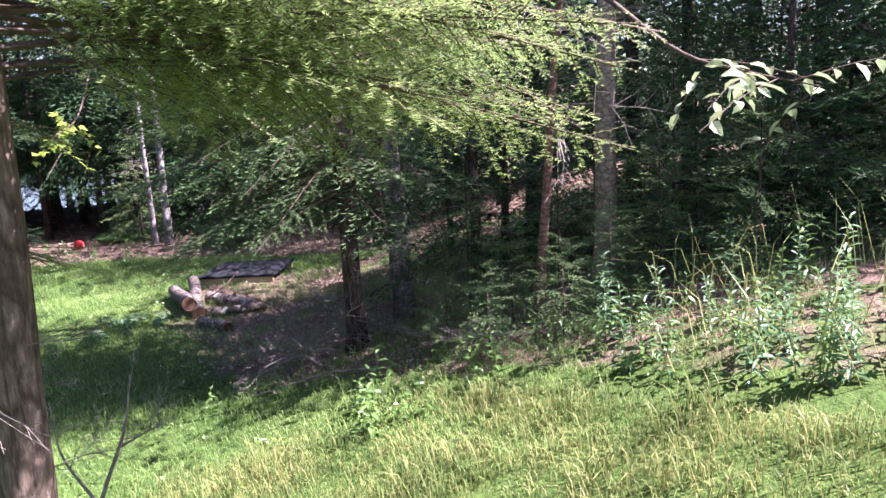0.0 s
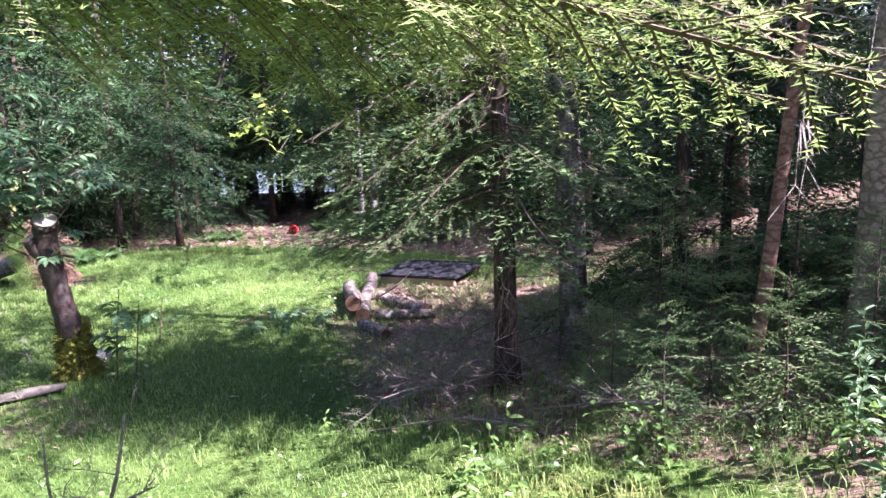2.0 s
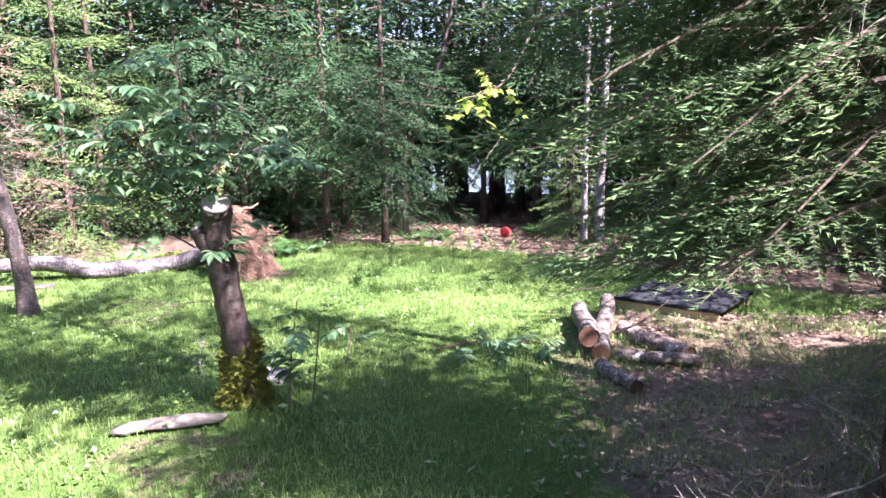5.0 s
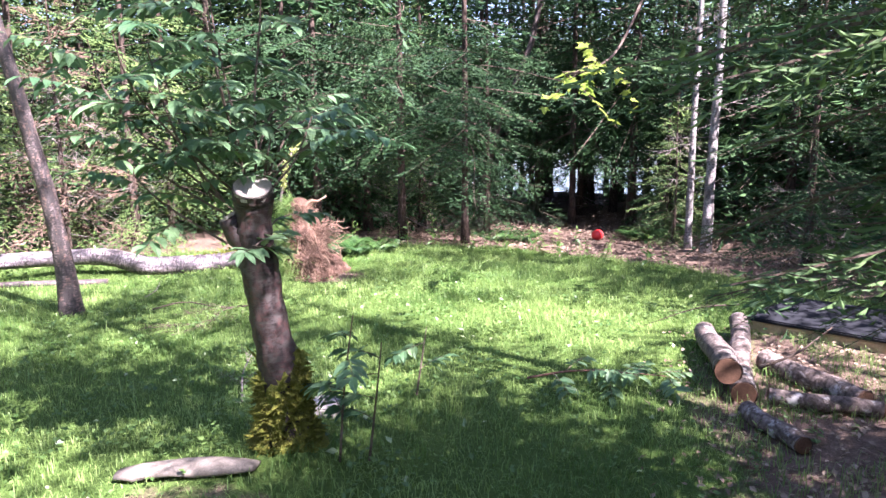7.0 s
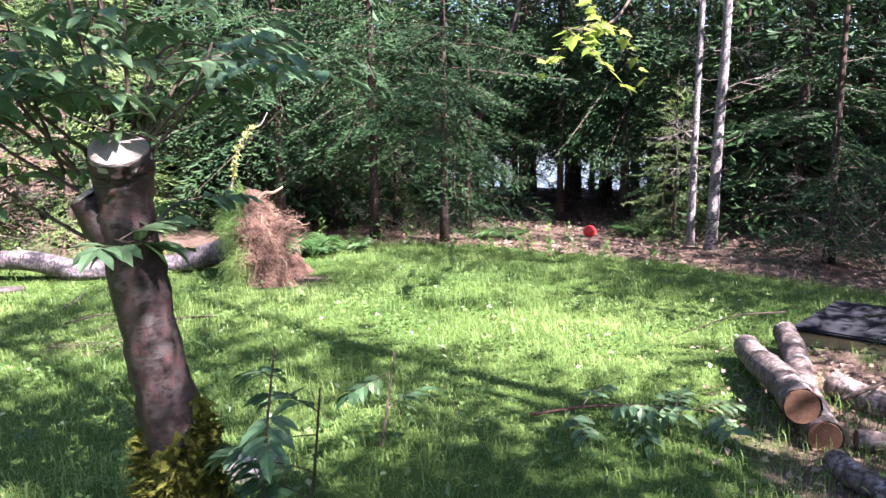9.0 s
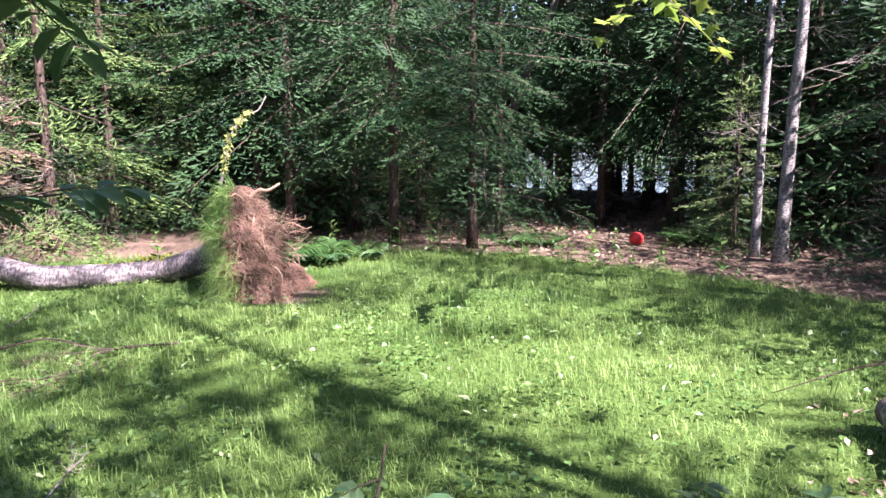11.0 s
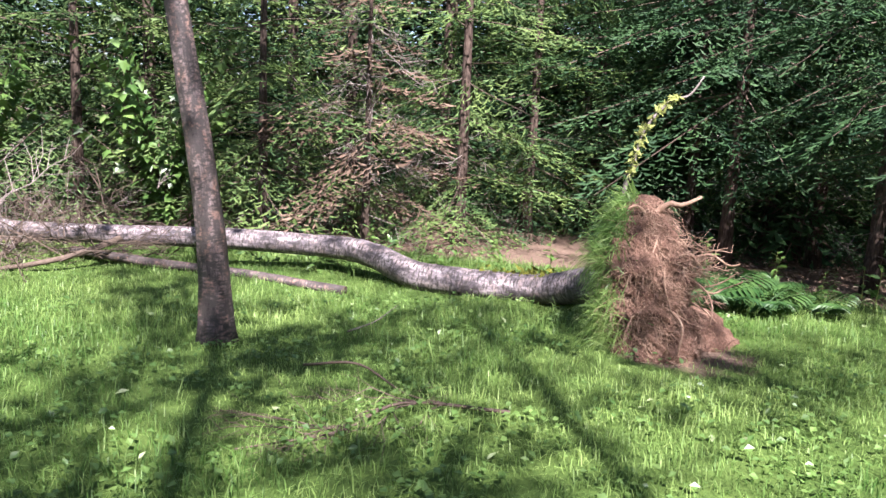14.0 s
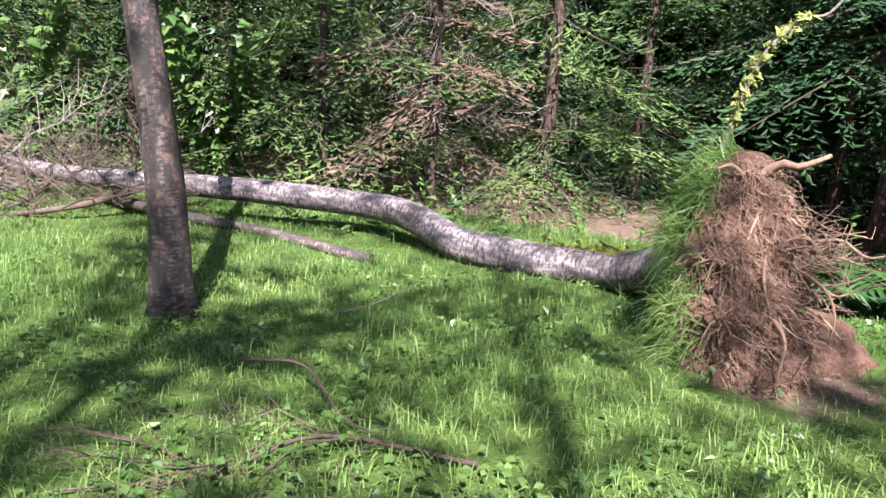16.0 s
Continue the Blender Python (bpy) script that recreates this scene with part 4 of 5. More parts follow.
for q, (i, pts, r) in enumerate(((40, [(0, 0, 0), (0.3, -0.5, -0.15), (0.2, -1.2, -0.25), (0.1, -1.7, -0.1)], 0.03), (46, [(0, 0, 0), (0.4, -0.2, -0.2), (0.6, -0.9, -0.28), (0.4, -1.4, -0.25)], 0.03),
                                 (50, [(0, 0, 0), (0.2, -0.6, 0.3), (0.5, -1.2, 0.7)], 0.025), (48, [(0, 0, 0), (-0.2, -0.6, 0.5), (-0.2, -1.0, 1.0)], 0.022))):
    g = Geo()
    lp = smooth_path(np.array(pts) + fp[i], 14)
    g.add(*tube(lp, np.linspace(r, r * 0.35, 14), 7))
    limb = part("branch", g, DARKTWIG, fallen, "dark bare branch", smooth=True)
    for w in range(14):
        k = RT.integers(3, 14)
        twig(limb, w % 5, rot(RT.uniform(0, 360), RT.uniform(-40, 30), RT.uniform(180, 330)), lp[k], RT.uniform(0.4, 0.9), DARKTWIG, "twig")


def root_plate():
    ob = thing("root_plate", "upturned root plate of reddish soil and torn roots", "root plate", Z(-7.98, 9.3))
    rng = np.random.default_rng(5)
    n, m = 60, 72
    face = np.array([0.90, -0.40, 0.0])       # way in which the torn face looks
    face /= np.linalg.norm(face)
    side = np.cross([0, 0, 1.0], face)
    zs, an = np.linspace(0, 1, n), np.arange(m) * 2 * math.pi / m
    w = np.interp(zs, [0, 0.1, 0.35, 0.6, 0.85, 0.95, 1.0], [0.2, 0.23, 0.255, 0.235, 0.165, 0.11, 0.05])
    d = np.interp(zs, [0, 0.3, 0.7, 0.95, 1.0], [0.2, 0.19, 0.16, 0.1, 0.05])
    v = []
    for z, ww, dd in zip(zs, w, d):
        c = -face * 0.3 * z - side * 0.07 * z
        for a in an:
            out = side * math.cos(a) * ww + face * math.sin(a) * dd
            p = c + out + np.array([0, 0, z * 0.97 - 0.06])
            o3 = Vector(p)
            k = noise.noise(o3 * 4.5) * 0.42 + noise.noise(o3 * 11) * 0.34 + noise.noise(o3 * 26) * 0.16 + noise.noise(o3 * 55) * 0.08
            v.append(p + out * k)
    t = []
    for i in range(n - 1):
        for j in range(m):
            a, b = i * m + j, i * m + (j + 1) % m
            t += [(a, b, b + m), (a, b + m, a + m)]
    v.append(np.mean(v[-m:], axis=0))
    t += [((n - 1) * m + j, (n - 1) * m + (j + 1) % m, n * m) for j in range(m)]
    part("soil", Geo().add(v, t), SOIL, ob, smooth=False)
    v = np.array(v)
    g = Geo()
    for q in range(2600):
        z = rng.uniform(0.05, 0.97)
        j = int(rng.normal(m * 0.22, m * 0.15)) % m
        p = v[int(z * (n - 1)) * m + j]
        dr = face * rng.uniform(0.0, 0.45) + side * rng.normal(0.1, 0.6) + np.array([0, 0, rng.normal(-0.5, 0.5)])
        L = rng.uniform(0.03, 0.13)
        pts = [p - face * 0.02, p + dr * L * 0.5 + rng.normal(0, 0.025, 3), p + dr * L + rng.normal(0, 0.035, 3) - np.array([0, 0, L * 0.3])]
        r = rng.choice([0.0016, 0.0028, 0.0055], p=[0.68, 0.29, 0.03])
        g.add(*tube(smooth_path(pts, 4), np.linspace(r, r * 0.3, 4), 3, False))
    tagged(part("root_tangle", g, ROOT, ob, "tangle of thin pale brown roots"), kind="stuff")
    up = np.array([0, 0, 1.0])
    for z, a, pts, r in ((0.93, 60, [(0, 0, 0), (0.06, 0.02, 0.05), (0.13, 0.05, 0.05), (0.24, 0.02, 0.1)], 0.028), (0.66, 10, [(0, 0, 0), (0.1, 0.03, 0.03), (0.19, 0.07, -0.02), (0.26, 0.06, -0.01)], 0.011),
                         (0.5, 12, [(0, 0, 0), (0.08, 0.06, -0.04), (0.15, 0.05, -0.01), (0.24, 0.1, 0.05)], 0.009), (0.42, 18, [(0, 0, 0), (0.12, 0.05, -0.05), (0.2, 0.08, -0.12)], 0.01), (0.55, 25, [(0, 0, 0), (0.1, 0.1, -0.06), (0.14, 0.14, -0.16), (0.13, 0.15, -0.26)], 0.009),
                         (0.46, 5, [(0, 0, 0), (0.14, 0.0, 0.04), (0.24, 0.02, 0.12)], 0.009), (0.9, 100, [(0, 0, 0), (-0.06, 0.05, 0.05), (-0.12, 0.08, 0.03)], 0.014), (0.35, 60, [(0, 0, 0), (0.04, 0.12, -0.06), (0.02, 0.14, -0.22)], 0.012),
                         (0.6, 70, [(0, 0, 0), (0.0, 0.08, -0.1), (0.05, 0.1, -0.25)], 0.01), (0.75, 80, [(0, 0, 0), (-0.03, 0.07, -0.1), (-0.02, 0.1, -0.28)], 0.008)):
        base = v[int(z * (n - 1)) * m + int(a / 360 * m)]
        p = np.array([base + side * x + face * y + up * h for x, y, h in pts])
        p = np.vstack([base - (p[1] - base) * 0.3, p])
        part("root", Geo().add(*tube(smooth_path(p, 12), np.linspace(r, r * 0.35, 12), 8, True, 0.08, rng)), ROOT, ob, "thick broken root", smooth=True)
    for q in range(22):
        z = rng.uniform(0.35, 0.8)
        base = v[int(z * (n - 1)) * m + int(rng.normal(2, 4)) % m]
        L = rng.uniform(0.1, 0.24)
        p = [base - side * 0.03] + [base + side * L * f + face * (0.05 * f + rng.normal(0, 0.02)) + up * rng.normal(0.0, 0.035) for f in (0.3, 0.6, 1.0)]
        sp = smooth_path(p, 8)
        fine = Geo().add(*tube(sp, np.linspace(0.006, 0.0015, 8), 5, True, 0.1, rng))
        for w in range(3):
            a = sp[rng.integers(3, 7)]
            fine.add(*tube([a, a + side * 0.03 + rng.normal(0, 0.02, 3), a + side * 0.06 + rng.normal(0, 0.035, 3)], [0.003, 0.002, 0.0008], 3, False))
        part("root", fine, ROOT, ob, "thin forked root")
    g = Geo()
    for q in range(3200):
        z = rng.uniform(0.05, 1.0)
        j = int(rng.normal(m * 0.53, m * 0.075)) % m
        p = v[int(z * (n - 1)) * m + j] + rng.normal(0, 0.015, 3)
        dr = -side * rng.uniform(0.1, 0.8) + face * rng.normal(0.05, 0.35) + up * rng.normal(0.0, 0.5)
        dr /= np.linalg.norm(dr)
        L = rng.uniform(0.08, 0.25)
        ww = np.cross(dr, rng.normal(size=3))
        ww = ww / np.linalg.norm(ww) * 0.0025
        mid, tip = p + dr * L * 0.55, p + dr * L - up * 0.35 * L
        g.add([p - ww, p + ww, mid + ww * 0.7, mid - ww * 0.7, tip], [(0, 1, 2), (0, 2, 3), (3, 2, 4)])
    tagged(part("turf", g, GRASS, ob, "long green grass on the turned-up turf"), kind="stuff")
    # torn earth behind, at the rim of the pit
    g = Geo()
    vv, tt = [], []
    for i in range(14):
        for j in range(24):
            f, a = i / 13, 2 * math.pi * j / 24
            p = np.array([-0.25, 0.45, -0.08]) + np.array([math.cos(a) * 0.25 * (1 - f * f), math.sin(a) * 0.28 * (1 - f * f), 0.3 * f])
            vv.append(p * (1 + 0.3 * noise.noise(Vector(p) * 8) + 0.16 * noise.noise(Vector(p) * 24)))
    for i in range(13):
        for j in range(24):
            a, b = i * 24 + j, i * 24 + (j + 1) % 24
            tt += [(a, b, b + 24), (a, b + 24, a + 24)]
    part("earth_clod", g.add(vv, tt), SOIL, ob, "dark clod of torn earth")
    return ob


root_plate()
g = Geo()
for q in range(700):
    i = RT.integers(5, 10)
    a = RT.uniform(0, 6.28)
    c = fp[i] + np.array([math.cos(a) * 0.06, math.cos(a) * 0.09, math.sin(a) * 0.125]) + RT.normal(0, 0.015, 3)
    s3, d3 = RT.normal(0, 0.012, 3), RT.normal(0, 0.02, 3)
    g.add([c - s3, c + s3, c + d3], [(0, 1, 2)])
tagged(part("moss", g, MOSS, fallen, "olive moss round the root collar"), kind="stuff")

# a lichen-grown dead stem behind the root plate
stem = thing("dead_shrub", "slender dead shrub with yellow lichen and pale tip", "dead shrub", Z(-8.68, 9.42))
q0 = np.array(Z(-8.68, 9.42))
sp = smooth_path([(0, 0, 0), (0.0, 0.0, 0.8), (0.02, 0.04, 1.05), (0.0, 0.12, 1.3), (-0.02, 0.3, 1.5), (-0.02, 0.45, 1.55), (-0.02, 0.55, 1.68)], 26)
part("stem", Geo().add(*tube(sp, np.linspace(0.018, 0.006, 26), 7, True, 0.08, RT)), DEADWOOD, stem, smooth=True)
g = Geo()
for q in range(260):
    i = RT.integers(8, 19)
    c = sp[i] + RT.normal(0, 0.012, 3)
    for w in range(2):
        s, d = RT.normal(0, 0.01, 3), RT.normal(0, 0.018, 3)
        g.add([c - s, c + s, c + d], [(0, 1, 2)])
part("lichen", g, LICHEN, stem, "yellow-green lichen tufts")

# a second, thinner trunk lying behind the upright birch
log("log", "thin dark trunk lying in the grass", Z(-9.75, 7.75, 0.02), Z(-11.4, 5.6, 0.06), 0.042, BIRCH, DARKTWIG, "", 0.05)


def stick(label, pts, r, mat=DEADWOOD, twigs=0, sc=0.4):
    p = np.array([Z(x, y, u) for x, y, u in pts])
    ob = thing("stick", label, "stick", tuple(p[0]), "fallen sticks")
    sp = smooth_path(p - p[0], 16)
    part("main_stem", Geo().add(*tube(sp, np.linspace(r, r * 0.35, 16), 6, True, 0.06, RT)), mat, ob, smooth=True)
    dirn = math.degrees(math.atan2(*(p[-1] - p[0])[[1, 0]]))
    for q in range(twigs):
        twig(ob, q % 5, rot(RT.uniform(-30, 30), RT.uniform(-12, 3), dirn + RT.normal(0, 30)), sp[RT.integers(2, 13)], sc * RT.uniform(0.6, 1.2), mat, "side_twig")
    return ob


stick("long grey branching stick lying in the grass", [(-7.1, 8.05, 0.03), (-7.2, 7.6, 0.05), (-7.05, 7.3, 0.02), (-7.0, 6.9, 0.02)], 0.009, DARKTWIG, 10, 0.6)
stick("thin curved dark stick in the grass", [(-7.9, 7.25, 0.04), (-7.75, 7.5, 0.08), (-7.4, 7.65, 0.03), (-7.25, 7.8, 0.02)], 0.008, DARKTWIG, 2, 0.2)
stick("thin pale stick in the grass", [(-8.66, 7.6, 0.02), (-8.8, 7.8, 0.05), (-9.04, 8.0, 0.09)], 0.007)
stick("dry branch lying across leaf litter", [(-1.0, 5.5, 0.05), (-1.2, 5.7, 0.12), (-1.6, 5.75, 0.05)], 0.012, DEADWOOD, 8, 0.5)
stick("long dry branch on leaf litter", [(-0.4, 4.9, 0.03), (-0.9, 5.15, 0.06), (-1.6, 5.3, 0.03)], 0.009, DEADWOOD, 5, 0.4)
stick("dry branch lying in the litter", [(0.4, 4.7, 0.05), (0.0, 4.8, 0.12), (-0.5, 5.1, 0.05)], 0.009, DEADWOOD, 5, 0.4)
stick("forked dry stick leaning on the logs", [(-2.75, 8.3, 0.18), (-2.6, 8.5, 0.25), (-2.45, 8.7, 0.4)], 0.012, DARKTWIG, 2, 0.25)
stick("thin bent stick across the lawn", [(-3.3, 9.6, 0.25), (-3.6, 9.5, 0.2), (-3.95, 9.3, 0.06)], 0.007, DARKTWIG, 2, 0.3)
stick("thin pale twig lying by the stump", [(-5.2, 6.3, 0.03), (-5.6, 6.6, 0.06), (-5.9, 6.9, 0.08)], 0.007, DEADWOOD, 5, 0.35)

# red ball by the far path, a dark sheeted platform past the logs
bm = bmesh.new()
bmesh.ops.create_icosphere(bm, subdivisions=3, radius=0.1)
for vv in bm.verts:
    vv.co.z *= 0.92
me = bpy.data.meshes.new("ball")
bm.to_mesh(me)
me.materials.append(RED)
for f in me.polygons:
    f.use_smooth = True
ball = new("ball", me)
ball.location = Z(-7.45, 15.15, 0.09)
tagged(ball, "round red ball lying on the forest floor", "ball")


def box_geo(size, bevel=0.01):
    b = bmesh.new()
    bmesh.ops.create_cube(b, size=1)
    bmesh.ops.scale(b, vec=size, verts=b.verts)
    bmesh.ops.bevel(b, geom=b.edges, offset=bevel, segments=2, affect="EDGES")
    bmesh.ops.triangulate(b, faces=b.faces)
    v = [tuple(x.co) for x in b.verts]
    t = [[x.index for x in f.verts] for f in b.faces]
    b.free()
    return np.array(v), np.array(t)


plat = thing("platform", "low timber platform under a dark grey sheet", "platform", Z(-2.72, 10.15))
v, t = box_geo((1.06, 0.95, 0.03), 0.01)
v[:, 2] += 0.098 + 0.012 * np.sin(v[:, 0] * 5)
part("sheet", Geo().add(v, t), SHEET, plat, "dark grey weathered sheet")
for y in (-0.42, 0.42):
    v, t = box_geo((1.0, 0.04, 0.1))
    part("rail", Geo().add(v + [0, y, 0.028], t), TIMBER, plat, "yellowish timber rail")
for x in (-0.44, 0.44):
    for y in (-0.36, 0.36):
        v, t = box_geo((0.07, 0.07, 0.12))
        part("leg", Geo().add(v + [x, y, 0.0], t), TIMBER, plat)
plat.rotation_euler = (0, 0, radians(-6))


# a bare dead sapling at the lawn's edge
sap = thing("dead_sapling", "bare pale dead sapling beside the stump clearing", "dead sapling", Z(-1.72, 3.12))
sap.scale = (1.8, 1.8, 1.8)
for pts, r in (([(0, 0, -0.03), (0.02, 0.05, 0.2), (0.1, 0.08, 0.4), (0.13, 0.1, 0.55)], 0.008), ([(0.02, 0.05, 0.22), (-0.08, 0.1, 0.34), (-0.1, 0.12, 0.48)], 0.005), ([(0.08, 0.08, 0.36), (0.2, 0.08, 0.42)], 0.004)):
    sp = smooth_path(pts, 12)
    limb = part("branch", Geo().add(*tube(sp, np.linspace(r, r * 0.3, 12), 6)), DEADWOOD, sap, smooth=True)
    for q in range(5):
        twig(limb, q % 5, rot(RT.uniform(0, 360), RT.uniform(-70, 0), RT.uniform(0, 360)), sp[RT.integers(4, 12)], RT.uniform(0.1, 0.22), None, "twig")


# ---- grass ----
def blades(name, label, x, y, h, w, mat, rng, lean=0.5):
    n = len(x)
    base = np.stack([x, y, gz(x, y) - 0.008], 1)
    a = rng.uniform(0, 2 * math.pi, n)
    out = np.stack([np.cos(a), np.sin(a), np.zeros(n)], 1)
    side = np.stack([-np.sin(a), np.cos(a), np.zeros(n)], 1) * (w * 0.5)[:, None]
    b = rng.uniform(0.15, 1.0, n) * lean
    up = np.array([0, 0, 1.0])
    mid = base + up * (h * 0.6)[:, None] + out * (h * b * 0.3)[:, None]
    tip = base + up * (h * (1 - 0.35 * b))[:, None] + out * (h * b)[:, None]
    v = np.stack([base - side, base + side, mid + side * 0.8, mid - side * 0.8, tip], 1).reshape(-1, 3)
    k = np.arange(n)[:, None] * 5
    t = np.stack([k + [0, 1, 2], k + [0, 2, 3], k + [3, 2, 4]], 1).reshape(-1, 3)
    ob = new(name, Geo().add(v, t).mesh(name, [mat]))
    return tagged(ob, label, "grass", kind="stuff")


RG = np.random.default_rng(3)


def scatter(n, x0, x1, y0, y1, keep):
    x, y = RG.uniform(x0, x1, n), RG.uniform(y0, y1, n)
    k = RG.random(n) < keep(x, y)
    return x[k], y[k]


def clumps(x, y, s=1.0):
    return 0.5 + 0.5 * np.sin(x * 3.1 * s + 1.3 * np.sin(y * 2.3 * s)) * np.sin(y * 2.7 * s + 1.1 * np.sin(x * 1.9 * s))


turf = lambda x, y: np.clip(1 - 1.15 * litter(x, y), 0, 1)
x, y = scatter(245000, -12.3, 0.8, 3.0, 13.4, lambda x, y: turf(x, y) * np.clip(1.25 - 0.55 * np.clip((y - 9) / 4, 0, 1) - 0.3 * np.clip((-9 - x) / 3, 0, 1), 0, 1))
h = (0.03 + 0.05 * RG.random(len(x))) * (0.6 + 0.8 * clumps(x, y))
blades("grass", "short uneven green lawn grass", x, y, h, RG.uniform(0.003, 0.006, len(x)), GRASS, RG, 1.3)
x, y = scatter(60000, -2.6, 3.0, 1.4, 4.9, lambda x, y: np.clip((x + 2.2) / 0.8, 0, 1) * np.clip((y - 1.4) / 0.8, 0, 1) * np.clip((4.35 - 1.2 * np.clip(x, 0, 3) - y) / 0.3, 0, 1) * turf(x, y))
h = (0.03 + 0.13 * RG.random(len(x)) ** 1.6) * (0.35 + 1.2 * clumps(x, y, 1.4)) * (0.5 + 0.8 * clumps(x + 1, y, 3.4))
blades("long_grass", "long yellow-green meadow grass on the bank", x, y, h, RG.uniform(0.003, 0.006, len(x)), GRASS_DRY, RG, 1.0)
x, y = scatter(17000, -12, 0, 4, 13.5, lambda x, y: np.where(clumps(x + 2, y, 0.8) > 0.72, 1, 0.05) * turf(x, y))
blades("grass_tufts", "taller tufts of bright green grass", x, y, RG.uniform(0.08, 0.2, len(x)), RG.uniform(0.004, 0.007, len(x)), GRASS, RG, 1.0)
x, y = scatter(90000, -4, 2.5, 3.2, 10, lambda x, y: 0.6 * litter(x, y) * (clumps(x, y, 1.2) > 0.42))
blades("thin_grass", "thin grass growing through leaf litter", x, y, RG.uniform(0.04, 0.14, len(x)), RG.uniform(0.003, 0.005, len(x)), GRASS, RG, 1.0)


x, y = scatter(260, 0.9, 2.4, 2.2, 4.2, lambda x, y: np.where(clumps(x, y, 2.2) > 0.6, 1, 0.1) * np.clip((y - 4.1 + 1.2 * x) / 0.3, 0, 1))
blades("tall_grass", "tall arching grass stems among weeds", x, y, RG.uniform(0.35, 0.75, len(x)), RG.uniform(0.004, 0.008, len(x)), GRASS_DRY, RG, 1.1)


# ---- leaves and small plants ----
def leaf_shape(L=1.0, W=0.45, fold=0.12):
    """One pointed oval leaf along +x."""
    v = np.array([(0, 0, 0), (0.3, W * 0.5, fold), (0.7, W * 0.38, fold * 0.6), (1, 0, -0.12), (0.7, -W * 0.38, fold * 0.6), (0.3, -W * 0.5, fold), (0.5, 0, 0.0)]) * [L, L, L]
    t = np.array([(0, 6, 1), (1, 6, 2), (2, 6, 3), (3, 6, 4), (4, 6, 5), (5, 6, 0)])
    return v, t


def maple_shape():
    a = np.radians([180, 130, 100, 72, 48, 24, 0, -24, -48, -72, -100, -130])
    r = np.array([0.12, 0.42, 0.3, 0.62, 0.34, 0.5, 0.85, 0.5, 0.34, 0.62, 0.3, 0.42])
    v = np.vstack([[(0.25, 0, 0.03)], np.stack([0.25 + r * np.cos(a), r * np.sin(a), -0.06 * r + 0 * a], 1)])
    t = np.array([(0, 1 + (i + 1) % 12, 1 + i) for i in range(12)])
    return v, t


def scatter_leaves(name, label, n, box, keep, mat, size, rng):
    x, y = scatter(n, *box, keep)
    g = Geo()
    v0, t0 = np.array([(0, 0, 0), (0.4, 0.26, 0.1), (1, 0.02, -0.05), (0.45, -0.27, 0.07)]), np.array([(0, 1, 2), (0, 2, 3)])
    for xx, yy in zip(x, y):
        m = rot(rng.normal(0, 20), rng.normal(0, 20), rng.uniform(0, 360))
        g.add((v0 * rng.uniform(*size)) @ m.T + [xx, yy, float(gz(xx, yy)) + rng.uniform(0.008, 0.03)], t0)
    return tagged(part(name, g, mat), label, "leaves", kind="stuff")


scatter_leaves("leaf_litter", "brown dead leaves on the forest floor", 17000, (-3.8, 2.5, 4.4, 11), lambda x, y: litter(x, y) * 0.8, LEAF_DEAD, (0.025, 0.06), RG)
scatter_leaves("far_leaf_litter", "brown dead leaves under the far trees", 8000, (-12.5, -2, 11.5, 19), lambda x, y: litter(x, y) * 0.8, LEAF_DEAD, (0.04, 0.09), RG)
scatter_leaves("lawn_leaves", "pale fallen leaves scattered on the lawn", 260, (-10, -1, 4, 12), lambda x, y: turf(x, y) * 0.8, LEAF_PALE, (0.03, 0.08), RG)


x, y = scatter(16000, -9.5, -1.5, 4, 10.5, lambda x, y: turf(x, y) * (clumps(x + 1, y + 2, 1.7) > 0.5) * (0.3 + 0.7 * (x < -3.6)))
g = Geo()
q4 = np.array([(0, 0, 0), (0.5, 0.4, 0.12), (1, 0, 0.0), (0.5, -0.4, 0.12)])
for xx, yy in zip(x, y):
    g.add((q4 * RG.uniform(0.02, 0.045)) @ rot(RG.normal(0, 18), RG.normal(0, 18), RG.uniform(0, 360)).T + [xx, yy, float(gz(xx, yy)) + RG.uniform(0.03, 0.07)], [(0, 1, 2), (0, 2, 3)])
tagged(part("lawn_herbs", g, LEAF), "small broad-leaved herbs growing in the lawn", "lawn herbs", kind="stuff")


def leafy_stem(g, rng, pts, r, leaves, size, shape, mat_leaf=1, droop=0.2, pairs=True):
    """A thin stem with leaves along it. Slots: 0 stem, 1 leaf."""
    p = smooth_path(pts, 12)
    g.add(*tube(p, np.linspace(r, r * 0.4, 12), 5, False), 0)
    v0, t0 = shape
    for q in range(leaves):
        f = 0.15 + 0.85 * (q + 0.5) / leaves
        c = np.array([np.interp(f, np.linspace(0, 1, 12), p[:, k]) for k in range(3)])
        d = p[min(11, int(f * 11) + 1)] - p[max(0, int(f * 11) - 1)]
        az = math.degrees(math.atan2(d[1], d[0])) + (65 if q % 2 else -65) * rng.uniform(0.7, 1.2)
        m = rot(rng.normal(0, 25), rng.normal(20, 20) + droop * 40, az)
        g.add((v0 * size * rng.uniform(0.7, 1.2)) @ m.T + c, t0, mat_leaf)


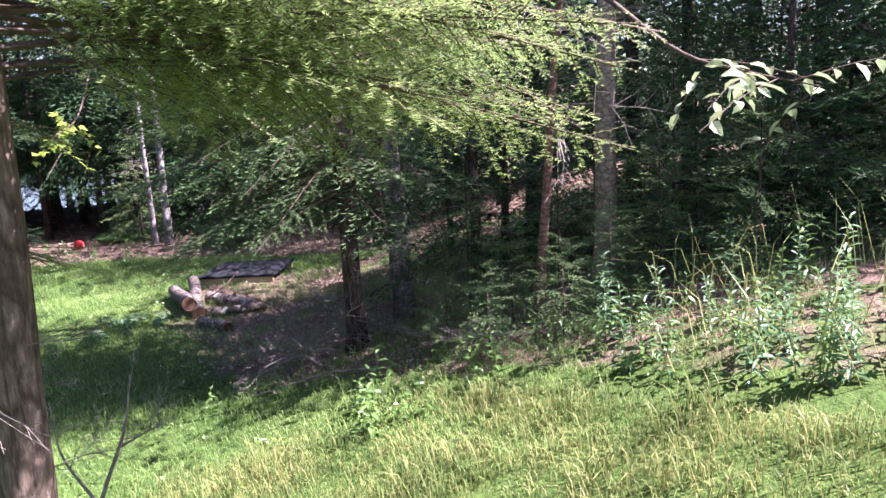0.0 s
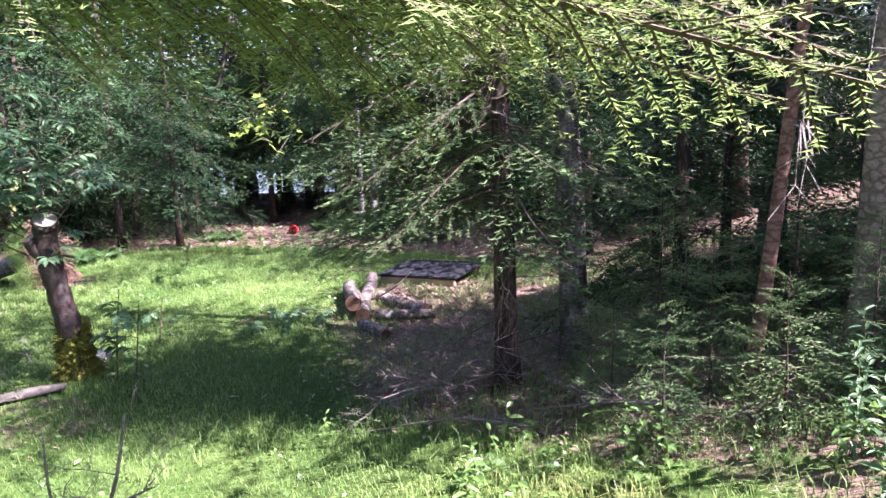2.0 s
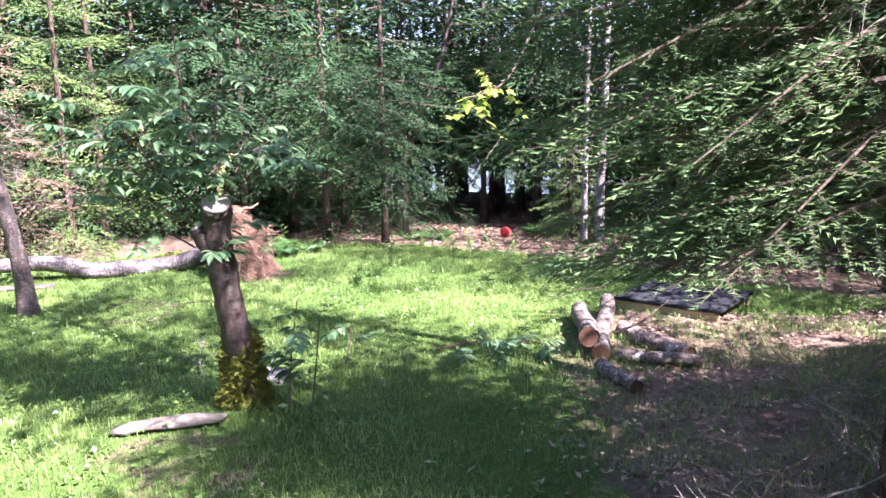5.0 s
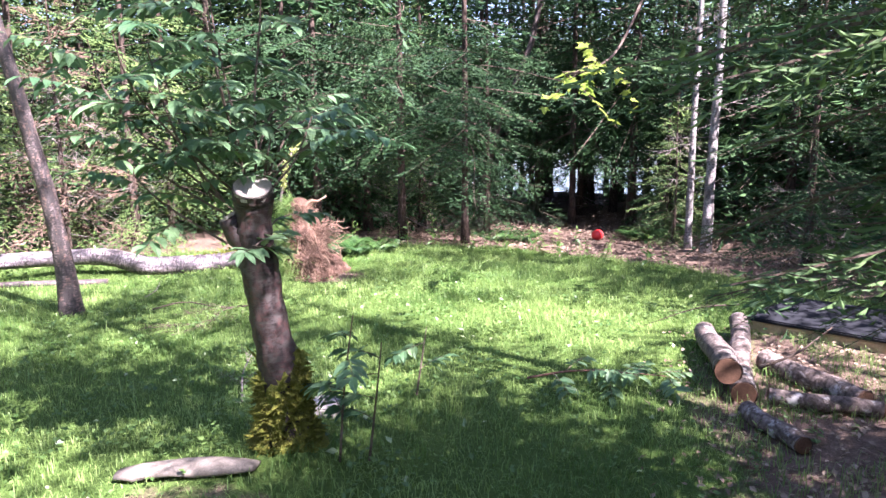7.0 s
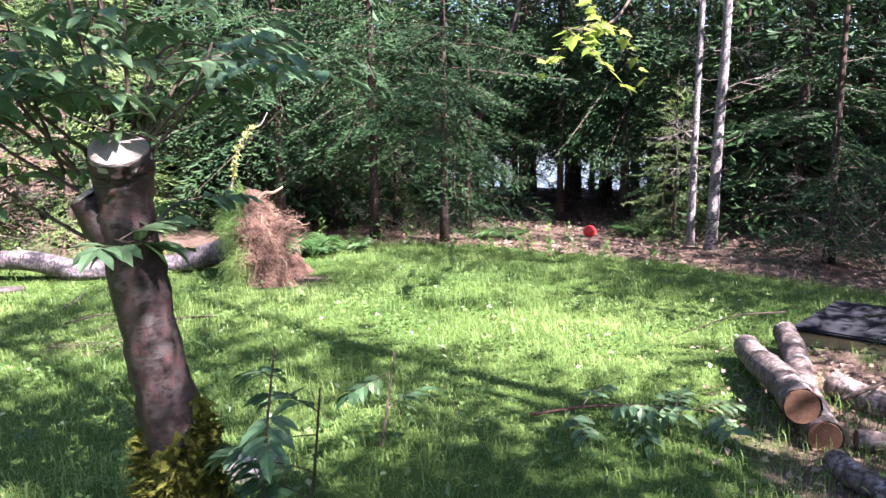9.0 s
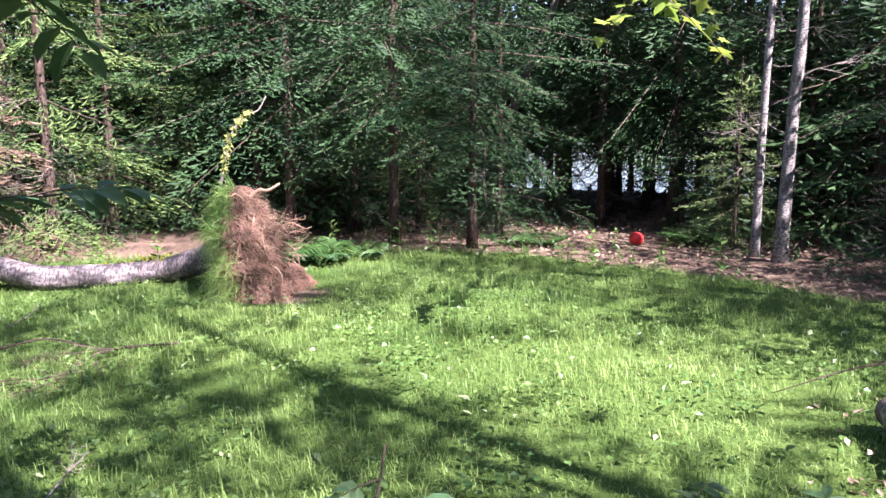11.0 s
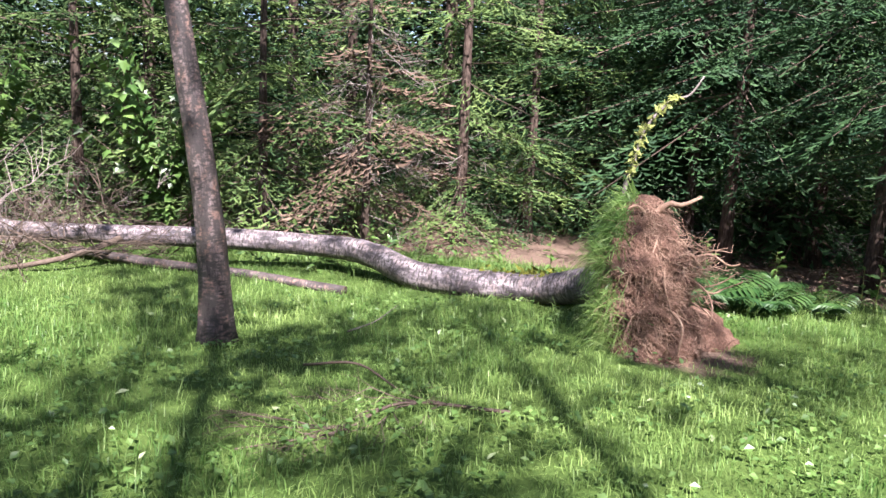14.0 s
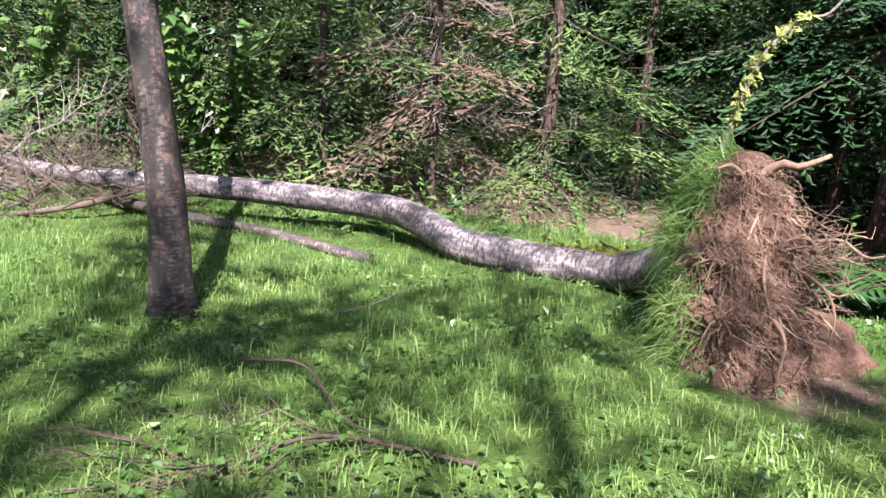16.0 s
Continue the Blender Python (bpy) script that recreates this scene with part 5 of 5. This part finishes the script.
def weed(rng, h, leaves, size, w=0.3):
    """A weed's stem mesh data, and the pose and size of each of its leaves."""
    g = Geo()
    a = rng.uniform(0, 6.28)
    lean = rng.uniform(0, 0.25) * h
    pts = [(0, 0, -0.02), (lean * 0.3 * math.cos(a), lean * 0.3 * math.sin(a), h * 0.5), (lean * math.cos(a), lean * math.sin(a), h)]
    p = smooth_path(pts, 10)
    g.add(*tube(p, np.linspace(0.004, 0.0015, 10), 5, False), 0)
    at = []
    for q in range(leaves):
        f = 0.08 + 0.92 * q / leaves
        c = np.array([np.interp(f, np.linspace(0, 1, 10), p[:, k]) for k in range(3)])
        at.append(spin(rot(rng.normal(0, 15), rng.normal(-15, 22) + 25 * (1 - f), q * 137.5), c, size * (1.15 - 0.55 * f) * rng.uniform(0.8, 1.15)))
    return g.mesh("stem", [GRASS_DRY]), at


weed_forms = [weed(RG, 0.55, 22, 0.14, 0.24), weed(RG, 0.7, 26, 0.15, 0.22), weed(RG, 0.4, 13, 0.12, 0.4), weed(RG, 0.3, 9, 0.11, 0.5)]
weed_leaf = [Geo().add(*leaf_shape(1, w, 0.08)).mesh("leaf", [m]) for w, m in ((0.26, LEAF), (0.24, LEAF_ASH), (0.42, LEAF), (0.5, LEAF))]
WEED_LABELS = ("tall leafy green weed on the sunny bank", "tall pale-leaved weed on the sunny bank", "broad-leaved weed in the undergrowth", "low broad-leaved plant in the undergrowth")


def put_weed(k, x, y, sc):
    ob = thing("weed", WEED_LABELS[k], "weed", group="undergrowth weeds")
    ob.matrix_basis = Matrix.Translation(Z(x, y)) @ pose(0, 0, 0, RG.normal(0, 5), RG.normal(0, 5), RG.uniform(0, 360)) @ Matrix.Scale(sc, 4)
    st, at = weed_forms[k]
    new("stem", st).parent = ob
    for m in at:
        leaf = new("leaf", weed_leaf[k])
        leaf.parent, leaf.matrix_basis = ob, m
    return ob


for q in range(60):
    put_weed(RG.choice([0, 1, 1, 2]), x0 := RG.uniform(0.85, 2.3), 4.5 - 1.2 * x0 + 1.3 * RG.random() ** 1.5 if x0 < 1.6 else RG.uniform(2.6, 4.0), RG.uniform(0.32, 0.66))
for q in range(40):
    put_weed(RG.choice([2, 3]), RG.uniform(-0.6, 1.2), RG.uniform(3.9, 4.9), RG.uniform(0.35, 0.8))
for q in range(46):
    put_weed(3, RG.uniform(-2.6, -0.2), RG.uniform(5.2, 8.2), RG.uniform(0.25, 0.6))
for q in range(30):
    x0 = RG.uniform(0.9, 2.6)
    put_weed(RG.choice([2, 3]), x0, 4.4 - 1.0 * x0 + RG.uniform(0, 1.6), RG.uniform(0.35, 0.7))
for q in range(40):
    x = RG.uniform(-10.2, -5)
    put_weed(RG.choice([2, 3]), x, np.interp(x, [-14, -10, -8, -5, -2], [10.5, 11.6, 13.2, 12.7, 12.3]) + RG.normal(0, 0.35), RG.uniform(0.5, 1.1))
for q in range(26):
    put_weed(RG.choice([2, 3]), RG.uniform(-11.6, -10.2), RG.uniform(7.6, 9.8), RG.uniform(0.4, 0.9))


def fern(rng, fronds=9, L=0.55):
    g = Geo()
    for q in range(fronds):
        az = q * 360 / fronds + rng.normal(0, 10)
        s = np.linspace(0, 1, 10)
        ln = L * rng.uniform(0.8, 1.15)
        p = np.stack([s * ln * 0.8, 0 * s, ln * (0.75 * s - 0.45 * s ** 2.2)], 1) @ rot(0, 0, az).T
        g.add(*tube(p, np.linspace(0.004, 0.001, 10), 3, False), 0)
        v0, t0 = leaf_shape(1, 0.22, 0.03)
        for w in range(22):
            f = 0.15 + 0.85 * (w // 2) / 11
            c = np.array([np.interp(f, s, p[:, k]) for k in range(3)])
            m = rot(rng.normal(0, 8), 12, az + (62 if w % 2 else -62))
            g.add((v0 * ln * 0.36 * math.sin(math.pi * (0.12 + 0.86 * f)) ** 0.8) @ m.T + c, t0, 1)
    return g


fern_mesh = [fern(RG).mesh("fern", [FERN, FERN]), fern(RG, 7, 0.45).mesh("fern", [FERN, FERN])]
for x, y, sc in ((-9.2, 10.5, 1.1), (-9.5, 10.9, 1.2), (-9.0, 10.9, 1.0), (-9.6, 11.3, 1.1), (-8.9, 11.4, 0.9), (-7.0, 15.8, 1.1), (-6.6, 16.0, 1.0), (-8.7, 13.9, 1.0), (-8.4, 14.2, 0.9)):
    ob = new("fern", fern_mesh[int(x * 10) % 2])
    ob.matrix_basis = Matrix.Translation(Z(x, y)) @ pose(0, 0, 0, 0, 0, RG.uniform(0, 360)) @ Matrix.Scale(sc, 4)
    tagged(ob, "green fern at the edge of the wood", "fern", "ferns")


def bush(name, label, at, n, h, spread, size, mat, shape, rng, leaves=22, group=""):
    ob = thing(name, label, "bush", Z(*at), group)
    st, lf = Geo(), Geo()
    for q in range(n):
        a = rng.uniform(0, 6.28)
        k = spread * rng.uniform(0.3, 1)
        hh = h * rng.uniform(0.5, 1.05)
        pts = [(0, 0, 0), (k * 0.3 * math.cos(a), k * 0.3 * math.sin(a), hh * 0.55), (k * math.cos(a), k * math.sin(a), hh)]
        g = Geo()
        leafy_stem(g, rng, pts, 0.008, leaves, size, shape)
        v, t, m = g.arrays()
        st.add(v, t[m == 0])
        lf.add(v, t[m == 1])
    tagged(part("stem_mass", st, DARKTWIG, ob), kind="stuff")
    tagged(part("foliage", lf, mat, ob), kind="stuff")
    return ob


bush("shrub", "sunlit broad-leaved shrub among spruces", (-12.3, 6.3), 26, 2.3, 1.0, 0.13, LEAF, maple_shape(), RG, 26)
bush("shrub", "sunlit broad-leaved shrub among spruces", (-12.6, 4.6), 20, 2.0, 0.9, 0.12, LEAF, maple_shape(), RG, 24)


def hanging_spray(name, label, host_pts, twigs, size, mat, shape, rng, leaves=9, group=""):
    """A long low limb with leaves towards its end."""
    ob = thing(name, label, "branch", tuple(host_pts[0]), group)
    o = np.array(host_pts[0])
    p = smooth_path(np.array(host_pts) - o, 24)
    leaf_mesh = Geo().add(*shape).mesh("leaf", [mat])
    part("limb", Geo().add(*tube(p, np.linspace(0.022, 0.004, 24), 6, False)), DARKTWIG, ob, smooth=True)
    for q in range(twigs):
        c = p[int(13 + 10 * q / max(1, twigs - 1))]
        d = rng.normal(0, 0.3, 3) + [0, 0, -0.05]
        tp = smooth_path([c, c + d * 0.5, c + d + [0, 0, -0.06]], 8)
        st = part("twig", Geo().add(*tube(tp, np.linspace(0.004, 0.0015, 8), 4, False)), DARKTWIG, ob)
        for w in range(leaves):
            az = math.degrees(math.atan2(d[1], d[0])) + (65 if w % 2 else -65) * rng.uniform(0.6, 1.2)
            leaf = new("leaf", leaf_mesh)
            leaf.parent = st
            leaf.matrix_basis = spin(rot(rng.normal(0, 25), rng.normal(28, 20), az), tp[min(7, 1 + int(7 * w / leaves))], size * rng.uniform(0.7, 1.2))
    return ob


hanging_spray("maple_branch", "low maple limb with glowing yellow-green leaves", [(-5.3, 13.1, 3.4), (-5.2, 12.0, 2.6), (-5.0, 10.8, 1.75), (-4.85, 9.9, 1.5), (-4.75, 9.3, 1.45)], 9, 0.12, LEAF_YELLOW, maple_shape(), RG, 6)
# Beech leaves get the pale leaf colour in place of strong sun.
hanging_spray("beech_branch", "branch with large drooping leaves, coloured pale as if sunlit", [(0.72, 5.0, 2.3), (0.95, 4.6, 2.25), (1.3, 4.1, 1.85), (1.6, 3.95, 1.72), (1.95, 3.85, 1.62)], 8, 0.12, LEAF_PALE, leaf_shape(1, 0.45, 0.08), RG, 6)


# ash shoots that grow from the stump, and the fallen ash spray on the lawn
def ash_leaf(g, rng, base, az, elev, L, pairs=5, size=0.085, slot=1):
    s = np.linspace(0, 1, 8)
    p = np.stack([s * L, 0 * s, -0.22 * L * s ** 2], 1) @ rot(0, -elev, az).T + base
    g.add(*tube(p, np.linspace(0.003, 0.001, 8), 3, False), 0)
    v0, t0 = leaf_shape(1, 0.42, 0.06)
    for q in range(pairs * 2 + 1):
        f = 0.3 + 0.7 * (q // 2) / pairs
        c = np.array([np.interp(f, s, p[:, k]) for k in range(3)])
        turn = 0 if q == pairs * 2 else (58 if q % 2 else -58)
        m = rot(rng.normal(0, 14), rng.normal(18, 12), az + turn)
        g.add((v0 * size * rng.uniform(0.8, 1.15)) @ m.T + c, t0, slot)


def shoots(name, label, at, stems, rng):
    ob = thing(name, label, "shoot", at)
    for pts, n, L, *aim in stems:
        p = smooth_path(pts, 14)
        st = part("stem", Geo().add(*tube(p, np.linspace(0.007, 0.003, 14), 5, False)), DARKTWIG, ob)
        for q in range(n):
            g = Geo()
            ash_leaf(g, rng, p[int(3 + 10 * (q + 0.5) / n)], aim[0] + rng.normal(0, 12) if aim else rng.uniform(0, 360), 8 if aim else rng.uniform(-5, 35), L * rng.uniform(0.8, 1.2), 6, 0.1)
            part("leaf", g, [DARKTWIG, LEAF_ASH], st)
    return ob


sx, sy, sz = Z(-4.33, 5.95)
shoots("ash_shoot", "leafy ash shoots sprouting round the stump top", (sx - 0.08, sy - 0.06, sz), [
    ([(0.0, 0.02, 1.38), (-0.03, 0.05, 1.7), (-0.02, 0.1, 2.1), (0.0, 0.1, 2.5)], 5, 0.35),
    ([(-0.1, 0.02, 1.3), (-0.2, 0.05, 1.6), (-0.25, 0.0, 2.0), (-0.3, 0.0, 2.4)], 7, 0.35),
    ([(-0.2, -0.1, 1.2), (-0.4, -0.1, 1.5), (-0.55, -0.1, 1.8)], 6, 0.35),
    ([(0.1, 0.0, 1.25), (0.16, 0.12, 1.4), (0.2, 0.2, 1.6)], 3, 0.4),
    ([(0.05, 0.0, 1.25), (0.15, 0.1, 1.4), (0.26, 0.2, 1.5)], 5, 0.36),
    ([(-0.1, -0.1, 1.2), (-0.22, -0.25, 1.5), (-0.26, -0.35, 1.9)], 9, 0.4),
    ([(-0.05, 0.0, 1.28), (-0.15, -0.05, 1.7), (-0.2, -0.1, 2.2)], 9, 0.4),
    ([(-0.1, -0.1, 1.0), (-0.3, -0.3, 1.2), (-0.5, -0.35, 1.35)], 4, 0.3),
    ([(0.06, -0.02, 0.95), (0.12, -0.08, 1.0), (0.18, -0.16, 1.03)], 3, 0.22),
    ([(0.0, 0.05, 1.28), (0.02, 0.1, 1.5), (0.1, 0.16, 1.6)], 1, 0.55, 26),
    ([(0.0, 0.05, 1.28), (-0.05, 0.3, 1.55), (-0.1, 0.65, 1.6), (-0.12, 0.9, 1.5)], 5, 0.32),
    ([(-0.1, 0.05, 1.25), (-0.25, 0.3, 1.6), (-0.4, 0.6, 1.65), (-0.5, 0.8, 1.55)], 5, 0.32),
    ([(-0.1, 0.05, 0.9), (-0.25, 0.3, 1.05), (-0.42, 0.54, 1.05)], 2, 0.2),
    ([(-0.1, -0.05, 1.25), (-0.15, -0.3, 1.5), (-0.16, -0.5, 1.75), (-0.1, -0.6, 2.0)], 8, 0.4),
    ([(-0.1, -0.1, 1.2), (-0.3, -0.3, 1.45), (-0.45, -0.45, 1.7), (-0.5, -0.5, 1.95)], 8, 0.42),
    ([(-0.12, -0.1, 1.15), (-0.3, -0.25, 1.3), (-0.5, -0.35, 1.5)], 6, 0.4),
    ([(-0.05, 0.0, 1.28), (-0.1, -0.1, 1.8), (-0.12, -0.15, 2.5), (-0.1, -0.2, 3.0)], 5, 0.4)], RG)
shoots("ash_shoot", "thin ash seedlings beside the stump", Z(-4.0, 6.0), [
    ([(0, 0, 0), (0.05, 0.0, 0.4), (0.12, 0.0, 0.75)], 4, 0.3), ([(0.1, 0.1, 0), (0.16, 0.1, 0.35), (0.22, 0.08, 0.62)], 4, 0.28), ([(-0.3, 0.9, 0), (-0.3, 0.95, 0.2), (-0.3, 1.0, 0.4)], 2, 0.22)], RG)
spray_ob = thing("ash_branch", "fallen ash branch with wilted leaves on the lawn", "branch", Z(-3.9, 7.75))
p = smooth_path([(-0.1, -0.1, 0.03), (0.2, -0.02, 0.12), (0.45, 0.2, 0.1), (0.7, 0.45, 0.05)], 12)
part("stem", Geo().add(*tube(p, np.linspace(0.009, 0.003, 12), 5, False)), BARK_RED, spray_ob)
for q in range(9):
    g = Geo()
    ash_leaf(g, RG, p[2 + q], RG.uniform(-70, 110), RG.uniform(0, 25), 0.32, 5, 0.1)
    part("leaf", g, [DARKTWIG, LEAF_ASH], spray_ob)


def brush_heap(label, at, n, w, h, mat, rng, L=(0.5, 1.2)):
    ob = thing("brush_heap", label, "brush heap", Z(*at), "brush heaps")
    for q in range(n):
        c = np.array([rng.normal(0, w), rng.normal(0, w), 0.04 + abs(rng.normal(0, h))])
        twig(ob, q % 5, rot(rng.uniform(0, 360), rng.normal(0, 22), rng.uniform(0, 360)), c, rng.uniform(*L), mat, "branch")
    return ob


brush_heap("heap of pale dry twigs under far trees", (-3.2, 15.2), 90, 0.7, 0.3, DEADWOOD, RG)
brush_heap("heap of dead grey twigs under the fallen birch", (-11.7, 4.3), 90, 0.6, 0.3, DEADWOOD, RG)
brush_heap("dry twigs heaped round a spruce foot", (-0.85, 5.85), 60, 0.25, 0.15, DEADWOOD, RG, (0.3, 0.7))
brush_heap("tangle of dark bare branches by the fallen birch", (-11.15, 5.35), 70, 0.45, 0.26, DARKTWIG, RG, (0.5, 1.1))
